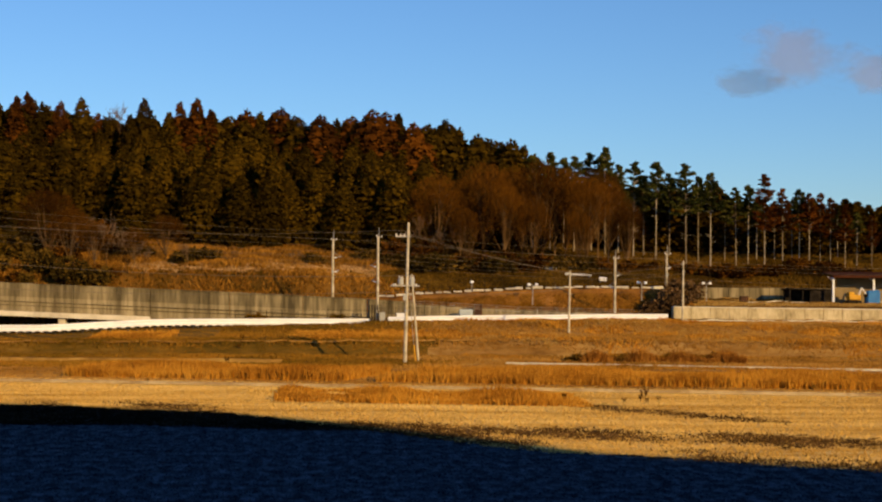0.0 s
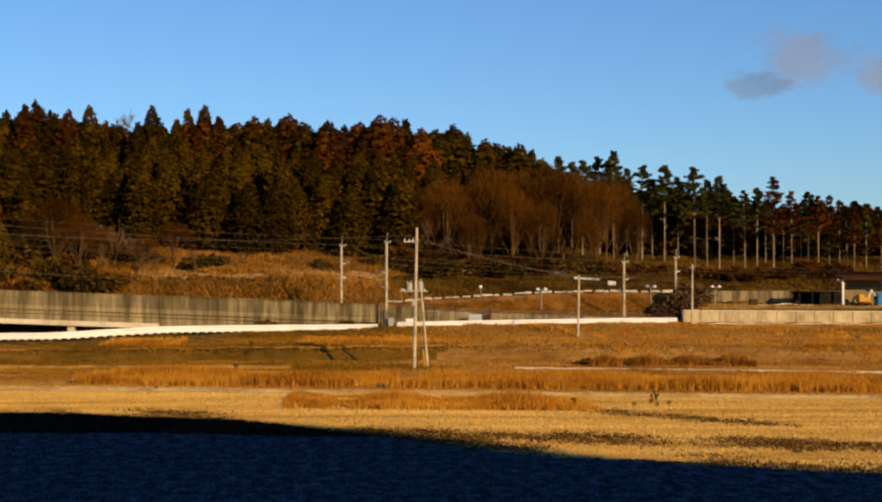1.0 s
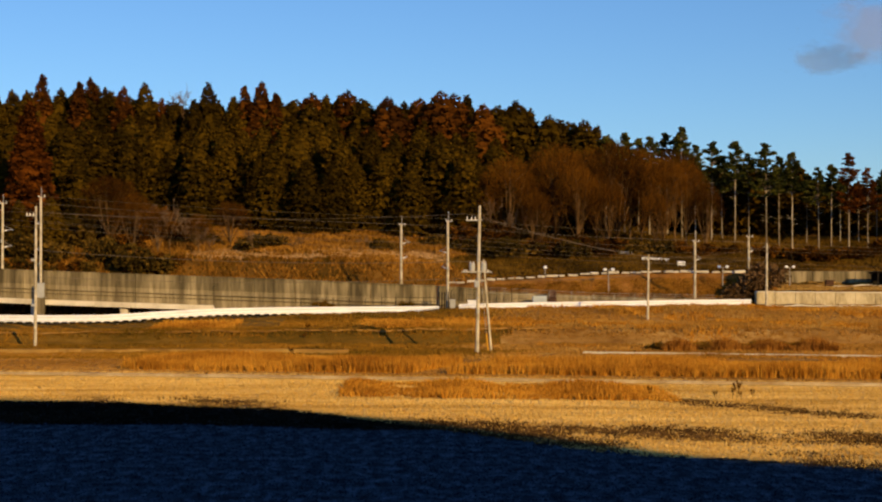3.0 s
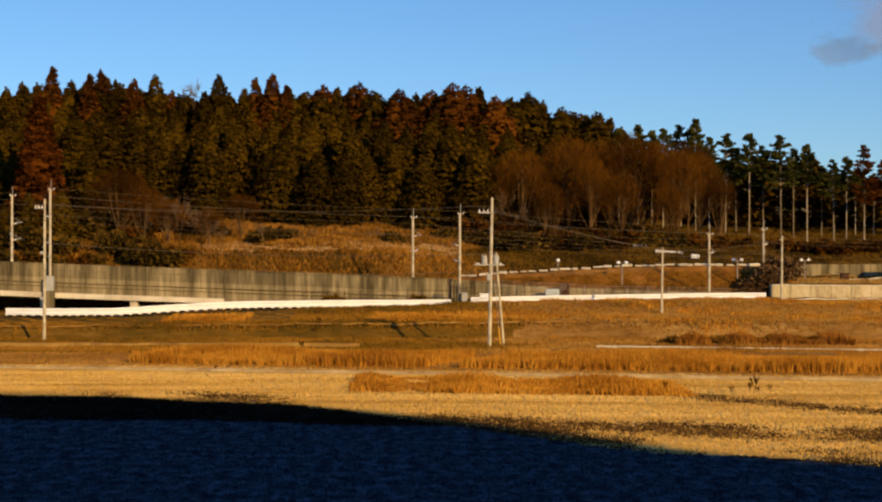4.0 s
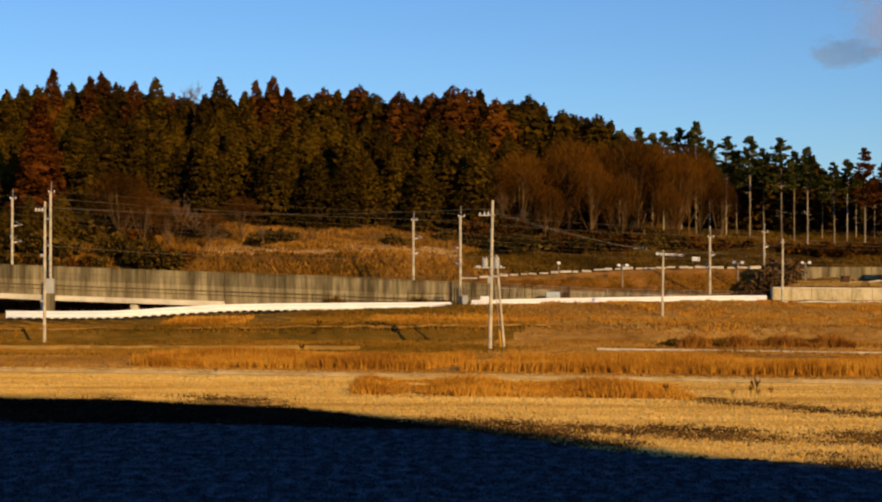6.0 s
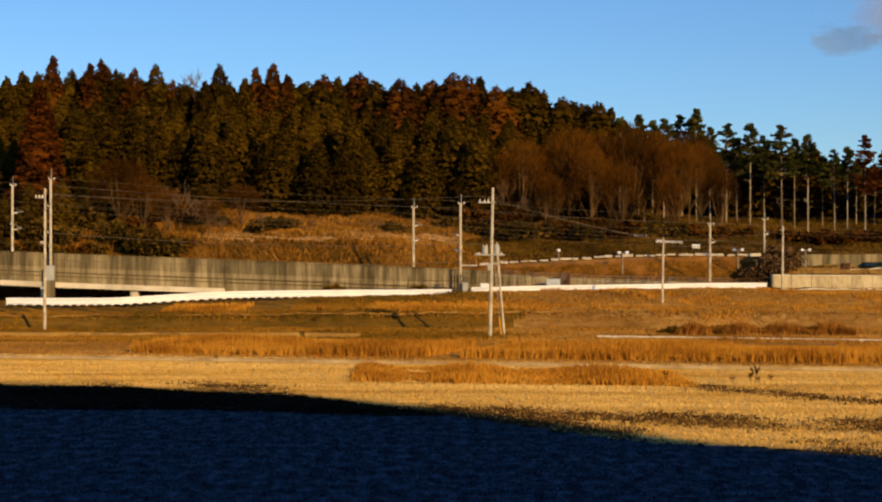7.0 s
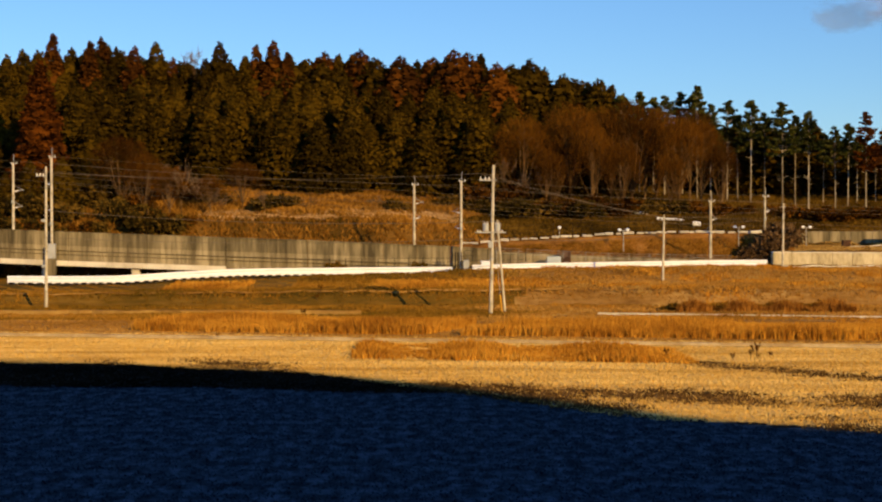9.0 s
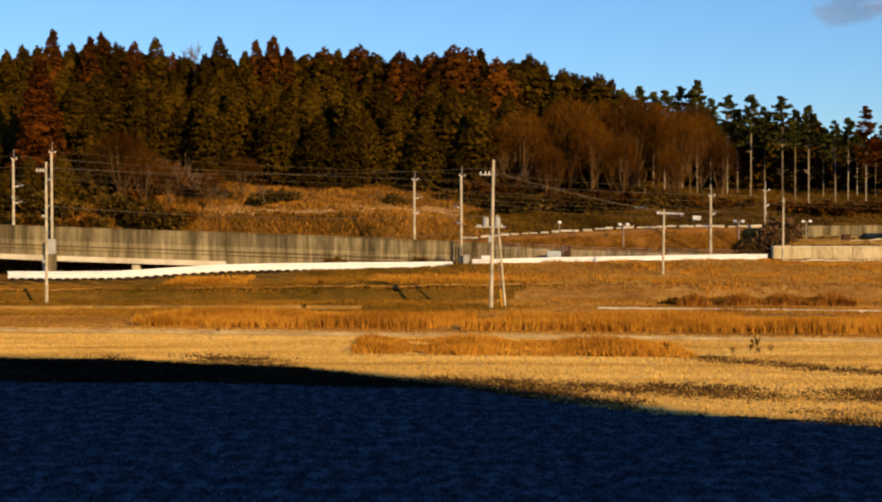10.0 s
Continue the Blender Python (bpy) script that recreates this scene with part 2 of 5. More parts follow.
RISE = np.array([
    (0, .05, .12, 1.0, 1.48, 1.55, 1.5, 1.5, 3.8, 7.0, 8.6, 10.2, 11.0, 16.0, 22.0),
    (0, .05, .12, 1.1, 1.5, 1.65, 1.6, 1.6, 3.8, 7.2, 8.2, 10.4, 11.3, 16.5, 22.0),
    (0, .05, .15, 1.25, 1.6, 2.2, 2.3, 2.3, 4.0, 7.3, 8.2, 10.2, 11.2, 15.0, 19.0),
    (0, .05, .15, 1.4, 1.7, 2.6, 2.8, 2.8, 3.4, 5.6, 7.3, 8.4, 9.8, 13.0, 15.0),
    (0, .05, .15, 1.4, 1.7, 2.6, 3.0, 3.1, 3.6, 6.1, 7.2, 8.0, 9.0, 11.0, 12.0),
    (0, .05, .15, 1.3, 1.7, 2.4, 2.7, 4.2, 4.3, 4.35, 4.4, 7.0, 8.0, 11.0, 12.0),
])


def ground_z(x, y):
    """Height of the ground: flat paddies, then a grassy bank, the railway, and the wooded hill."""
    x, y = np.asarray(x, float), np.asarray(y, float)
    yy = np.clip(y, FAR[0], FAR[-1])
    s = x / yy * 0.7413
    cols = np.stack([np.interp(yy, FAR, r) for r in RISE])
    sc = np.clip(s, SIDE[0], SIDE[-1])
    i = np.clip(np.searchsorted(SIDE, sc) - 1, 0, len(SIDE) - 2)
    t = (sc - SIDE[i]) / (SIDE[i + 1] - SIDE[i])
    t = t * t * (3 - 2 * t)
    take = lambda k: np.take_along_axis(cols, k[None], 0)[0]
    z = take(i) * (1 - t) + take(i + 1) * t
    rough = 0.5 + 0.5 * step(151.97, 177.91, y)
    z = z + rough * step(111.19, 122.31, y) * (0.12 * np.sin(x * 0.9 + y * 0.31) * np.sin(y * 0.7 - x * 0.2) + 0.08 * np.sin(x * 2.3 + 1.7 * y))
    z = z + 5.1 * (1 - step(-2, 22, y))                       # the rise on which the camera stands
    return z


def spread(lo, hi, n, far_lo, far_hi):
    mid = np.linspace(lo, hi, n)
    return np.concatenate([-np.geomspace(-far_lo, -lo + 3, 10) if far_lo < 0 else [], mid, np.geomspace(hi + 3, far_hi, 10)])


gx = spread(-70, 80, 151, -3800, 3800)
gy = np.concatenate([[-3800, -1500, -600, -300, -150, -80], np.linspace(-40, 28, 28), np.linspace(29, 105, 102), np.linspace(106, 250, 150), [270, 300, 400, 700, 1500, 3800]])
GX, GY = np.meshgrid(gx, gy)
GZ = ground_z(GX, GY)
nx = len(gx)
gfaces = [(j * nx + i, j * nx + i + 1, (j + 1) * nx + i + 1, (j + 1) * nx + i) for j in range(len(gy) - 1) for i in range(nx - 1)]
ground = new("ground", mesh_of("ground", np.stack([GX, GY, GZ], -1).reshape(-1, 3), gfaces, SOIL, True))
SL = 0.19                                                  # slant of the field's strips


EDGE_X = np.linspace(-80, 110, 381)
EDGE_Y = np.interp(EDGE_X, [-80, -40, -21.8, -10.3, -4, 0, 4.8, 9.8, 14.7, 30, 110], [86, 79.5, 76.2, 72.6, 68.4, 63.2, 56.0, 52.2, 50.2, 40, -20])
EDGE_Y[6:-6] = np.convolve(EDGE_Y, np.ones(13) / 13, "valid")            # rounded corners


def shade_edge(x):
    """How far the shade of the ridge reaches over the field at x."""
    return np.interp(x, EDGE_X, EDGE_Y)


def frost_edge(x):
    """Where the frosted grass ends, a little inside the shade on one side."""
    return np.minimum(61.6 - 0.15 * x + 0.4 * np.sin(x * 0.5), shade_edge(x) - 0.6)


def matted_shade(x, y):
    """Dark places of the straw field, matted grass and painted shade: along the shade and in a few hollows."""
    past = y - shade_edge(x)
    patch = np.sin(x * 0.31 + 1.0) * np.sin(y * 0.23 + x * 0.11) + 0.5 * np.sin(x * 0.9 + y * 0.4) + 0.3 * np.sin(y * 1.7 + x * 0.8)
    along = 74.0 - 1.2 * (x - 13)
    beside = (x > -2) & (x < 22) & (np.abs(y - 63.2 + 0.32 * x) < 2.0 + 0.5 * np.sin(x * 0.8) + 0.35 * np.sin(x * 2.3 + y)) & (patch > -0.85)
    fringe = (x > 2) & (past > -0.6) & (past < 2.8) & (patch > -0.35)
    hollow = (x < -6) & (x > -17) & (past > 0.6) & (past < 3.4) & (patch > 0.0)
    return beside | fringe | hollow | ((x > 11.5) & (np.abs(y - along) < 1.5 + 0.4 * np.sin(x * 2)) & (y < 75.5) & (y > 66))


# zones 1 and 2 repeat the ridge's shade as ground colour, 7 partly
fx, fy = np.meshgrid((gx[1:] + gx[:-1]) / 2, (gy[1:] + gy[:-1]) / 2)
slant = fy + SL * fx
zone = np.select([fy < frost_edge(fx), fy < shade_edge(fx), matted_shade(fx, fy), slant < 89, (slant < 112) | ((fx > 5 + 2.5 * np.sin(fy * 0.5)) & (fy < 149)), fy < 151], [1, 2, 7, 3, 4, 5], 6)
for m in (FROSTSHADESOIL, SHADESOIL, FIELDSOIL, VERGESOIL, BANKSOIL, HILLSOIL, MATTEDSHADE):
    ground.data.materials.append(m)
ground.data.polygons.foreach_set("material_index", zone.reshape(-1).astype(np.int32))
tagged(ground, "dry brown earth under winter fields and hillside", "ground", kind="structure")

# unseen ridge added behind the camera, its crest shaped to shade the near field
rv, rf = [], []
rng = np.random.default_rng(5)
RN = 110
RIDGE_FAR = 157.0
RIDGE_H = RIDGE_FAR * math.tan(radians(SUN_UP))
for i in range(RN):
    x = -75 + 180 * i / (RN - 1)
    y = float(shade_edge(x)) - RIDGE_FAR * math.cos(radians(SUN_SIDE))
    x += RIDGE_FAR * math.sin(radians(SUN_SIDE))
    top = RIDGE_H + 0.12 * math.sin(i * 0.8) + 0.16 * (rng.random() - 0.5)
    end = min(1, i / 5, (RN - 1 - i) / 5)
    for off, h in ((-30, -0.5), (-12, 0.55), (-1.5, 0.97), (0, 1.0), (1.5, 0.97), (11, 0.5), (16, 0.0)):
        rv.append((x + off * 0.53, y + off * 0.85, max(-0.5, h * top * end)))
for i in range(RN - 1):
    for j in range(6):
        rf.append((i * 7 + j, i * 7 + j + 1, (i + 1) * 7 + j + 1, (i + 1) * 7 + j))
tagged(new("hillside", mesh_of("hillside", rv, rf, BUSH, True)), "unseen ridge added behind the camera to shade the near field", "hillside", kind="structure")


# ---- grass ----
def grass(name, x, y, high, wide, blades, material, label, lean=0.35, seed=1, surface=None):
    """Tufts of pointed blades on the ground at the points x, y."""
    r = np.random.default_rng(seed)
    n = len(x) * blades
    bx = np.repeat(x, blades) + r.normal(0, wide * 2.0, n)
    by = np.repeat(y, blades) + r.normal(0, wide * 2.0, n)
    hh = np.repeat(high * np.ones(len(x)), blades) * r.uniform(0.55, 1.15, n)
    bz = (surface or ground_z)(bx, by) - 0.04
    a = r.uniform(-0.9, 0.9, n)
    w = wide * r.uniform(0.6, 1.3, n)
    lx, ly = r.normal(0, lean, n) * hh, r.normal(0, lean, n) * hh
    c = np.empty((n, 3, 3))
    c[:, 0] = np.stack([bx - np.cos(a) * w, by - np.sin(a) * w, bz], -1)
    c[:, 1] = np.stack([bx + np.cos(a) * w, by + np.sin(a) * w, bz], -1)
    c[:, 2] = np.stack([bx + lx, by + ly, bz + hh], -1)
    ob = new(name, soup(name, c, material))
    return tagged(ob, label, "grass", kind="stuff")


def scatter(n, y0, y1, seed, slant=0.0, margin=3.0, k=0.385):
    """Points over a strip of the field between two lines that cross the view, thinned evenly."""
    r = np.random.default_rng(seed)
    y = np.sqrt(r.uniform(y0 * y0, y1 * y1, n))
    x = r.uniform(-1, 1, n) * (k * y + margin)
    return x, y - slant * x


# near field, frosted and in the shade, which its blade colours carry too
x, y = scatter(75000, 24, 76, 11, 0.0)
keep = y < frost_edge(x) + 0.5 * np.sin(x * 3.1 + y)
grass("frosted_grass", x[keep], y[keep], 0.10, 0.05, 2, FROSTSHADE, "frosted stubble grass of the near field, with the shade put into its colour", 0.7, 12)
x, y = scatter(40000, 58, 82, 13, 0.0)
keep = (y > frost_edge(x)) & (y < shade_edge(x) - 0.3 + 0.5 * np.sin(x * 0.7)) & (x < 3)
grass("dark_grass", x[keep], y[keep], 0.13, 0.05, 3, SHADEGRASS, "unfrosted grass along the edge of the shade, with the shade put into its colour", 0.5, 14)
# straw field in the sun
rj = np.random.default_rng(6)
x, y = scatter(100000, 40, 92, 15, SL)
keep = (y > shade_edge(x) - 0.5 + 0.6 * np.sin(x * 0.7)) & (np.abs(y + SL * x - 88.6) > 0.9) & (~matted_shade(x + rj.normal(0, 0.5, len(x)), y + rj.normal(0, 0.7, len(x))) | (np.random.default_rng(3).random(len(x)) < 0.15))
grass("straw_grass", x[keep], y[keep], 0.11, 0.062, 3, STRAW, "straw-coloured dry stubble grass in low sun", 0.6, 16)
x, y = scatter(32000, 89.6, 112, 17, SL)
grass("verge_grass", x, y, 0.13, 0.05, 3, TANGRASS, "short pale dry grass beyond the field path", 0.6, 18)
# matted tufts, and dark tufts painting shade in furrows and beside weeds
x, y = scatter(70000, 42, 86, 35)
keep = matted_shade(x + rj.normal(0, 0.5, len(x)), y + rj.normal(0, 0.7, len(x))) & (y > shade_edge(x) - 1)
grass("matted_grass", x[keep], y[keep], 0.15, 0.05, 3, MATTEDSHADE, "matted dark brown grass and painted shade in patches of the straw field", 0.6, 36)
# reeds
x, y = scatter(28000, 94.0, 103, 19, SL)
keep = (x > -18 + 2 * np.sin(y)) & (np.abs(x - 4.6 - 0.42 * (y - 105)) > 1.3)
grass("reed_grass", x[keep], y[keep], 0.75 + 0.25 * np.sin(x[keep] * 0.35) * np.sin(y[keep] * 0.5), 0.036, 4, REED, "tall orange-brown dry reeds in a wide strip", 0.18, 20)
x, y = scatter(20000, 76.5, 86, 21, SL)
keep = (x > -4.5) & (x < 12.5) & (np.sin(x * 1.3) + np.sin(y * 0.9 + x) > -1.5)
grass("reed_grass", x[keep], y[keep], 0.36 + 0.16 * np.sin(x[keep] * 0.9), 0.05, 3, REED, "patch of orange-brown dry reeds in the straw field", 0.25, 22)
x, y = scatter(9000, 104, 118, 23, 0.0)
keep = (x > 8.5) & (y < 112) & (y > 107) & (np.sin(x * 0.45) + np.sin(y * 0.8) > -1.0)
grass("reed_grass", x[keep], y[keep], 0.22, 0.05, 3, REED, "orange dry reeds below the concrete ledge", 0.25, 24)
# bank below the guardrail
x, y = scatter(60000, 109, 149, 25)
low = np.where((x < -13) & (y > 131.5), 0.3, 1.0)            # mown in front of the guardrail
high = low * (0.22 + 0.08 * np.sin(x * 0.3 + 1) * np.sin(y * 0.4))
tan = x + np.random.default_rng(4).normal(0, 2.0, len(x)) > 5 + 2.5 * np.sin(y * 0.5)
grass("bank_grass", x[~tan], y[~tan], high[~tan], 0.07, 3, BANKGRASS, "brown and olive winter grass on the bank", 0.5, 26)
grass("tan_bank_grass", x[tan], y[tan], high[tan], 0.07, 3, TANGRASS, "tan and orange winter grass on the bank", 0.5, 26)
x, y = scatter(34000, 122, 148, 27)
keep = (x > -24) & np.where(x > 9, np.sin(x * 0.31 + y * 0.5) + 0.5 * np.sin(x * 0.9 - y) > 0.6, (y > 130) & (y < 139) & (np.sin(x * 0.21 + 0.6) + 0.4 * np.sin(x * 0.9) > -0.35))
grass("bank_reed", x[keep], y[keep], 0.36, 0.06, 3, REED, "golden tall grass under the guardrail", 0.25, 28)
x, y = scatter(14000, 119, 148, 37)
keep = (x > 6) & (np.sin(x * 0.27 + y * 0.35 + 2) + 0.4 * np.sin(x * 1.1 - y) > -0.1)
grass("pale_bank_grass", x[keep], y[keep], 0.26, 0.07, 3, PALEGRASS, "pale dusty dry grass on the bank", 0.45, 38)
x, y = scatter(16000, 117.2, 121, 39)
keep = (x > 19 + np.sin(y)) & (x < 31 + np.sin(y * 2)) & (np.sin(x * 1.1) + np.sin(x * 2.7 + y) > -0.9)
grass("red_reed", x[keep], y[keep], 0.75 + 0.3 * np.sin(x[keep] * 1.7), 0.045, 3, REDREED, "dark red-brown reeds standing behind the concrete ledge", 0.16, 40)
# hillside behind the railway
x, y = scatter(62000, 154, 212, 29)
keep = ~((y > 165) & (y < 177) & (x > -27) & (x < 2) & (np.sin(x * 0.9 + y * 1.3) > -0.6))
x, y = x[keep], y[keep]
yard = (x / y > 0.221) & (y < 178.5)
keep = ~yard
x, y, yx, yy_ = x[keep], y[keep], x[yard], y[yard]
grass("yard_grass", yx, yy_, 0.14, 0.12, 3, PALEGRASS, "short trodden pale grass of the yard", 0.6, 34)
olive = (x > 2 + 3 * np.sin(y * 0.4)) & (y > 163)
grass("olive_hill_grass", x[olive], y[olive], 0.5 + 0.2 * np.sin(x[olive] * 0.3) * np.sin(y[olive] * 0.4), 0.13, 3, OLIVEGRASS, "olive-brown rough grass on the slope below the pines", 0.45, 33)
x, y = x[~olive], y[~olive]
grass("hill_grass", x, y, 0.55 + 0.25 * np.sin(x * 0.25 + 2) * np.sin(y * 0.5), 0.13, 3, HILLGRASS, "rust-brown bracken and grass on the hillside", 0.45, 30)
x, y = scatter(30000, 165, 177.5, 31)
keep = (x > -27) & (x < 2) & (np.sin(x * 0.5) + np.sin(x * 0.17 + y) > -1.0)
grass("pale_hill_grass", x[keep], y[keep], 0.30, 0.12, 3, BLEACHED, "pale dry grass terrace across the hillside", 0.5, 32)


# ---- field path and ledges ----
def strip(name, a, b, width, high, material, label, category, pieces=24, lift=0.0, seed=3, wobble=0.05):
    """A low raised strip that follows the ground from a to b."""
    r = np.random.default_rng(seed)
    v, f = [], []
    ax, ay = a
    bx, by = b
    dx, dy = bx - ax, by - ay
    ln = math.hypot(dx, dy)
    nx_, ny_ = -dy / ln, dx / ln
    for i in range(pieces + 1):
        t = i / pieces
        cx, cy = ax + dx * t, ay + dy * t + r.normal(0, wobble)
        for o, h in ((-0.5, -0.3), (-0.42, 1.0), (0.42, 1.0), (0.5, -0.3)):
            px, py = cx + nx_ * o * width, cy + ny_ * o * width
            v.append((px, py, float(ground_z(cx, cy)) + lift + h * high + r.normal(0, 0.01)))
    for i in range(pieces):
        for j in range(3):
            f.append((i * 4 + j, (i + 1) * 4 + j, (i + 1) * 4 + j + 1, i * 4 + j + 1))
    return tagged(new(name, mesh_of(name, v, f, material)), label, category, kind="structure")


strip("field_path", (-42, 96.9), (48, 79.8), 0.3, 0.16, PALEPATH, "raised pale earth path across the field", "path", 70)
strip("field_ridge", (-40, 116.38), (-6.09, 115.64), 0.7, 0.3, PALEGRASS, "low pale grass ridge between terraces", "ridge", 40, wobble=0.12)
strip("terrace_edge", (-39.54, 128.10), (10.12, 128.10), 0.5, 0.08, VERGESOIL, "worn pale edge of a grass terrace", "ridge", 50, wobble=0.15, seed=9)
strip("concrete_ledge", (11.75, 115.5), (43.64, 108.0), 0.3, 0.16, PALECONC, "long pale concrete ledge at the foot of the bank", "ledge", 40, wobble=0.0)


# cart track that climbs from the field onto the bank
strip("cart_track", (4.3, 105.5), (8.0, 113.5), 1.5, 0.04, PALEGRASS, "pale worn cart track through the reeds", "track", 12, wobble=0.1, seed=21)
strip("cart_track", (8.0, 113.5), (13.0, 122.5), 1.3, 0.04, PALEGRASS, "pale worn cart track climbing the bank", "track", 14, wobble=0.1, seed=22)
strip("wheel_rut", (5.3, 106.5), (9.6, 114.0), 0.45, 0.07, MATTEDSHADE, "dark wheel rut beside the cart track", "rut", 12, wobble=0.08, seed=23)

# ---- railway viaduct and walls ----
def sloped_box(name, x0, x1, y0, y1, zl, zr, high, material, parent, label=""):
    """A bar whose top runs from zl to zr."""
    v = [(x, y, z) for x, zt in ((x0, zl), (x1, zr)) for y in (y0, y1) for z in (zt - high, zt)]
    f = [(0, 1, 3, 2), (4, 6, 7, 5), (0, 4, 5, 1), (2, 3, 7, 6), (1, 5, 7, 3), (0, 2, 6, 4)]
    return part(name, mesh_of(name, v, f, material), material, parent, label)


YV = 148.26
viaduct = thing("railway_viaduct", "stained grey concrete railway viaduct with pale girder and dark openings", "viaduct", kind="structure")
edge_x = [-56.61, -49.02, -42.51, -36.00, -28.41, -20.82, -12.96, -5.64, 0.87, 5.75]
edge_z = [6.65, 6.54, 6.37, 6.10, 5.83, 5.56, 5.29, 4.96, 4.69, 4.37]
for i in range(len(edge_x) - 1):
    a, b = edge_x[i], edge_x[i + 1] - 0.03
    girder = i < 5
    for j in range(2):
        p0, p1 = a + (b - a) * j / 2, a + (b - a) * (j + 1) / 2 - 0.02
        q0, q1 = edge_z[i] + (edge_z[i + 1] - edge_z[i]) * j / 2, edge_z[i] + (edge_z[i + 1] - edge_z[i]) * (j + 1) / 2
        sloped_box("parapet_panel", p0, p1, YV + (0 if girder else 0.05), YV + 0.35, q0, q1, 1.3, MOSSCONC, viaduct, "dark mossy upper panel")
        sloped_box("wall_panel", p0, p1, YV + (0.012 if girder else 0.062), YV + 0.35, q0 - 1.302, q1 - 1.302, 1.44 if girder else 2.1, CONC, viaduct)
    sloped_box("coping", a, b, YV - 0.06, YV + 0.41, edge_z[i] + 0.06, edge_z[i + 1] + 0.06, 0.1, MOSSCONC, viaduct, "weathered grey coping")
    if girder:
        sloped_box("girder", a, b, YV - 0.12, YV + 0.6, edge_z[i] - 2.74, edge_z[i + 1] - 2.74, 0.5, PALECONC, viaduct, "pale concrete edge beam")
        sloped_box("deck", a, b, YV + 0.36, YV + 8.5, edge_z[i] - 1.6, edge_z[i + 1] - 1.6, 1.2, CONC, viaduct, "concrete track deck")
    # thin cable duct along the parapet
    for down, thick in ((1.75, 0.09), (2.12, 0.06)):
        sloped_box("cable_duct", a, b, YV - 0.05, YV - 0.002 + (0 if girder else 0.05), edge_z[i] - down, edge_z[i + 1] - down, thick, RUSTCONC, viaduct, "narrow dark cable duct")
for cx, w in ((-50.90, 0.8), (-44.90, 0.8), (-38.15, 1.05), (-29.65, 0.75), (-21.47, 0.7)):
    b = B()
    box(b, (w, 1.2, 3.0), (cx, YV + 0.9, 2.1), 0.06)
    box(b, (w + 0.35, 1.4, 0.3), (cx, YV + 0.9, 3.3), 0.04)
    part("pier", b, PALECONC, viaduct, "pale concrete pier")
b = B()
box(b, (44, 0.4, 4.6), (-35.87, YV + 8.3, 2.6))
part("back_wall", b, CONC, viaduct, "dark concrete back wall under the deck")

# lower retaining wall that carries on past the viaduct
low_wall = thing("retaining_wall", "low stained concrete wall beside the track", "wall", kind="structure")
lx = [5.83, 11.34, 16.84, 22.35, 27.96]
lz = [4.17, 3.89, 3.67, 3.51, 3.40]
for i in range(4):
    sloped_box("wall_panel", lx[i], lx[i + 1] - 0.03, 150.48, 150.48 + 0.35, lz[i], lz[i + 1], 2.2, CONC, low_wall)

right_wall = thing("retaining_wall", "long pale grey concrete panel retaining wall", "wall", kind="structure")
wx = 32.55
i = 0
while wx < 62:
    w = 2.0
    zt = 4.03 - 0.012 * i
    b = B()
    box(b, (w - 0.03, 0.4, 1.9), (wx + w / 2, 151.97, zt - 0.95), 0.02)
    part("wall_panel", b, WALLCONC, right_wall)
    b = B()
    box(b, (w - 0.02, 0.5, 0.12), (wx + w / 2, 151.97 - 0.02, zt + 0.06), 0.02)
    part("coping", b, PALECONC, right_wall)
    wx += w
    i += 1
strip("wall_foot", (33.63, 151.23 - 0.4), (62, 151.23 - 0.4), 0.5, 0.12, PALECONC, "concrete footing strip along the wall", "ledge", 40, wobble=0.0)
far_wall = thing("retaining_wall", "mossy grey concrete wall below the wood", "wall", kind="structure")
wx = 39.76
while wx < 58:
    b = B()
    box(b, (2.46, 0.4, 2.2), (wx + 1.25, 177.91, 6.05 - 1.1), 0.03)
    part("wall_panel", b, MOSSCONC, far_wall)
    wx += 2.5
strip("yard_kerb", (43.02, 169.02), (62, 167.53), 0.4, 0.14, PALECONC, "pale kerb along the yard", "kerb", 20, wobble=0.0)

# capping along the top of the earth bank beyond the track
cap = thing("bank_capping", "pale broken concrete capping along the earth bank", "capping", kind="structure")
rng = np.random.default_rng(8)
cx_, cz_ = np.array([2.12, 7.12, 12.71, 17.71, 23.30, 29.18, 34.24]), np.array([4.82, 5.23, 5.52, 5.82, 5.99, 5.99, 6.05])
wx = cx_[0]
while wx < cx_[-1]:
    w = rng.uniform(0.5, 1.3)
    b = B()
    box(b, (w, rng.uniform(0.3, 0.6), rng.uniform(0.14, 0.3)), (wx + w / 2, 160.86 + rng.uniform(-0.1, 0.1), float(np.interp(wx, cx_, cz_)) + 0.06 + rng.uniform(-0.05, 0.05)), 0.05, pose(0, 0, 0, rng.uniform(-4, 4), rng.uniform(-4, 4), rng.uniform(-6, 6)))
    part("stone", b, PALECONC, cap)
    wx += w + rng.uniform(0.0, 0.4)
bank = []
bank_f = []
bn = 40
for i in range(bn):
    xx = cx_[0] - 1.5 + (cx_[-1] - cx_[0] + 3) * i / (bn - 1)
    zt = float(np.interp(xx, cx_, cz_)) - 0.15
    for yy, h in ((152.71, 0.0), (154.19, 0.1), (157.90, 0.6), (160.12, 1.0), (166.05, 1.02)):
        base = float(ground_z(xx, 152.71))
        bank.append((xx, yy, base + (zt - base) * h + rng.normal(0, 0.06)))
for i in range(bn - 1):
    for j in range(4):
        bank_f.append((i * 5 + j, (i + 1) * 5 + j, (i + 1) * 5 + j + 1, i * 5 + j + 1))
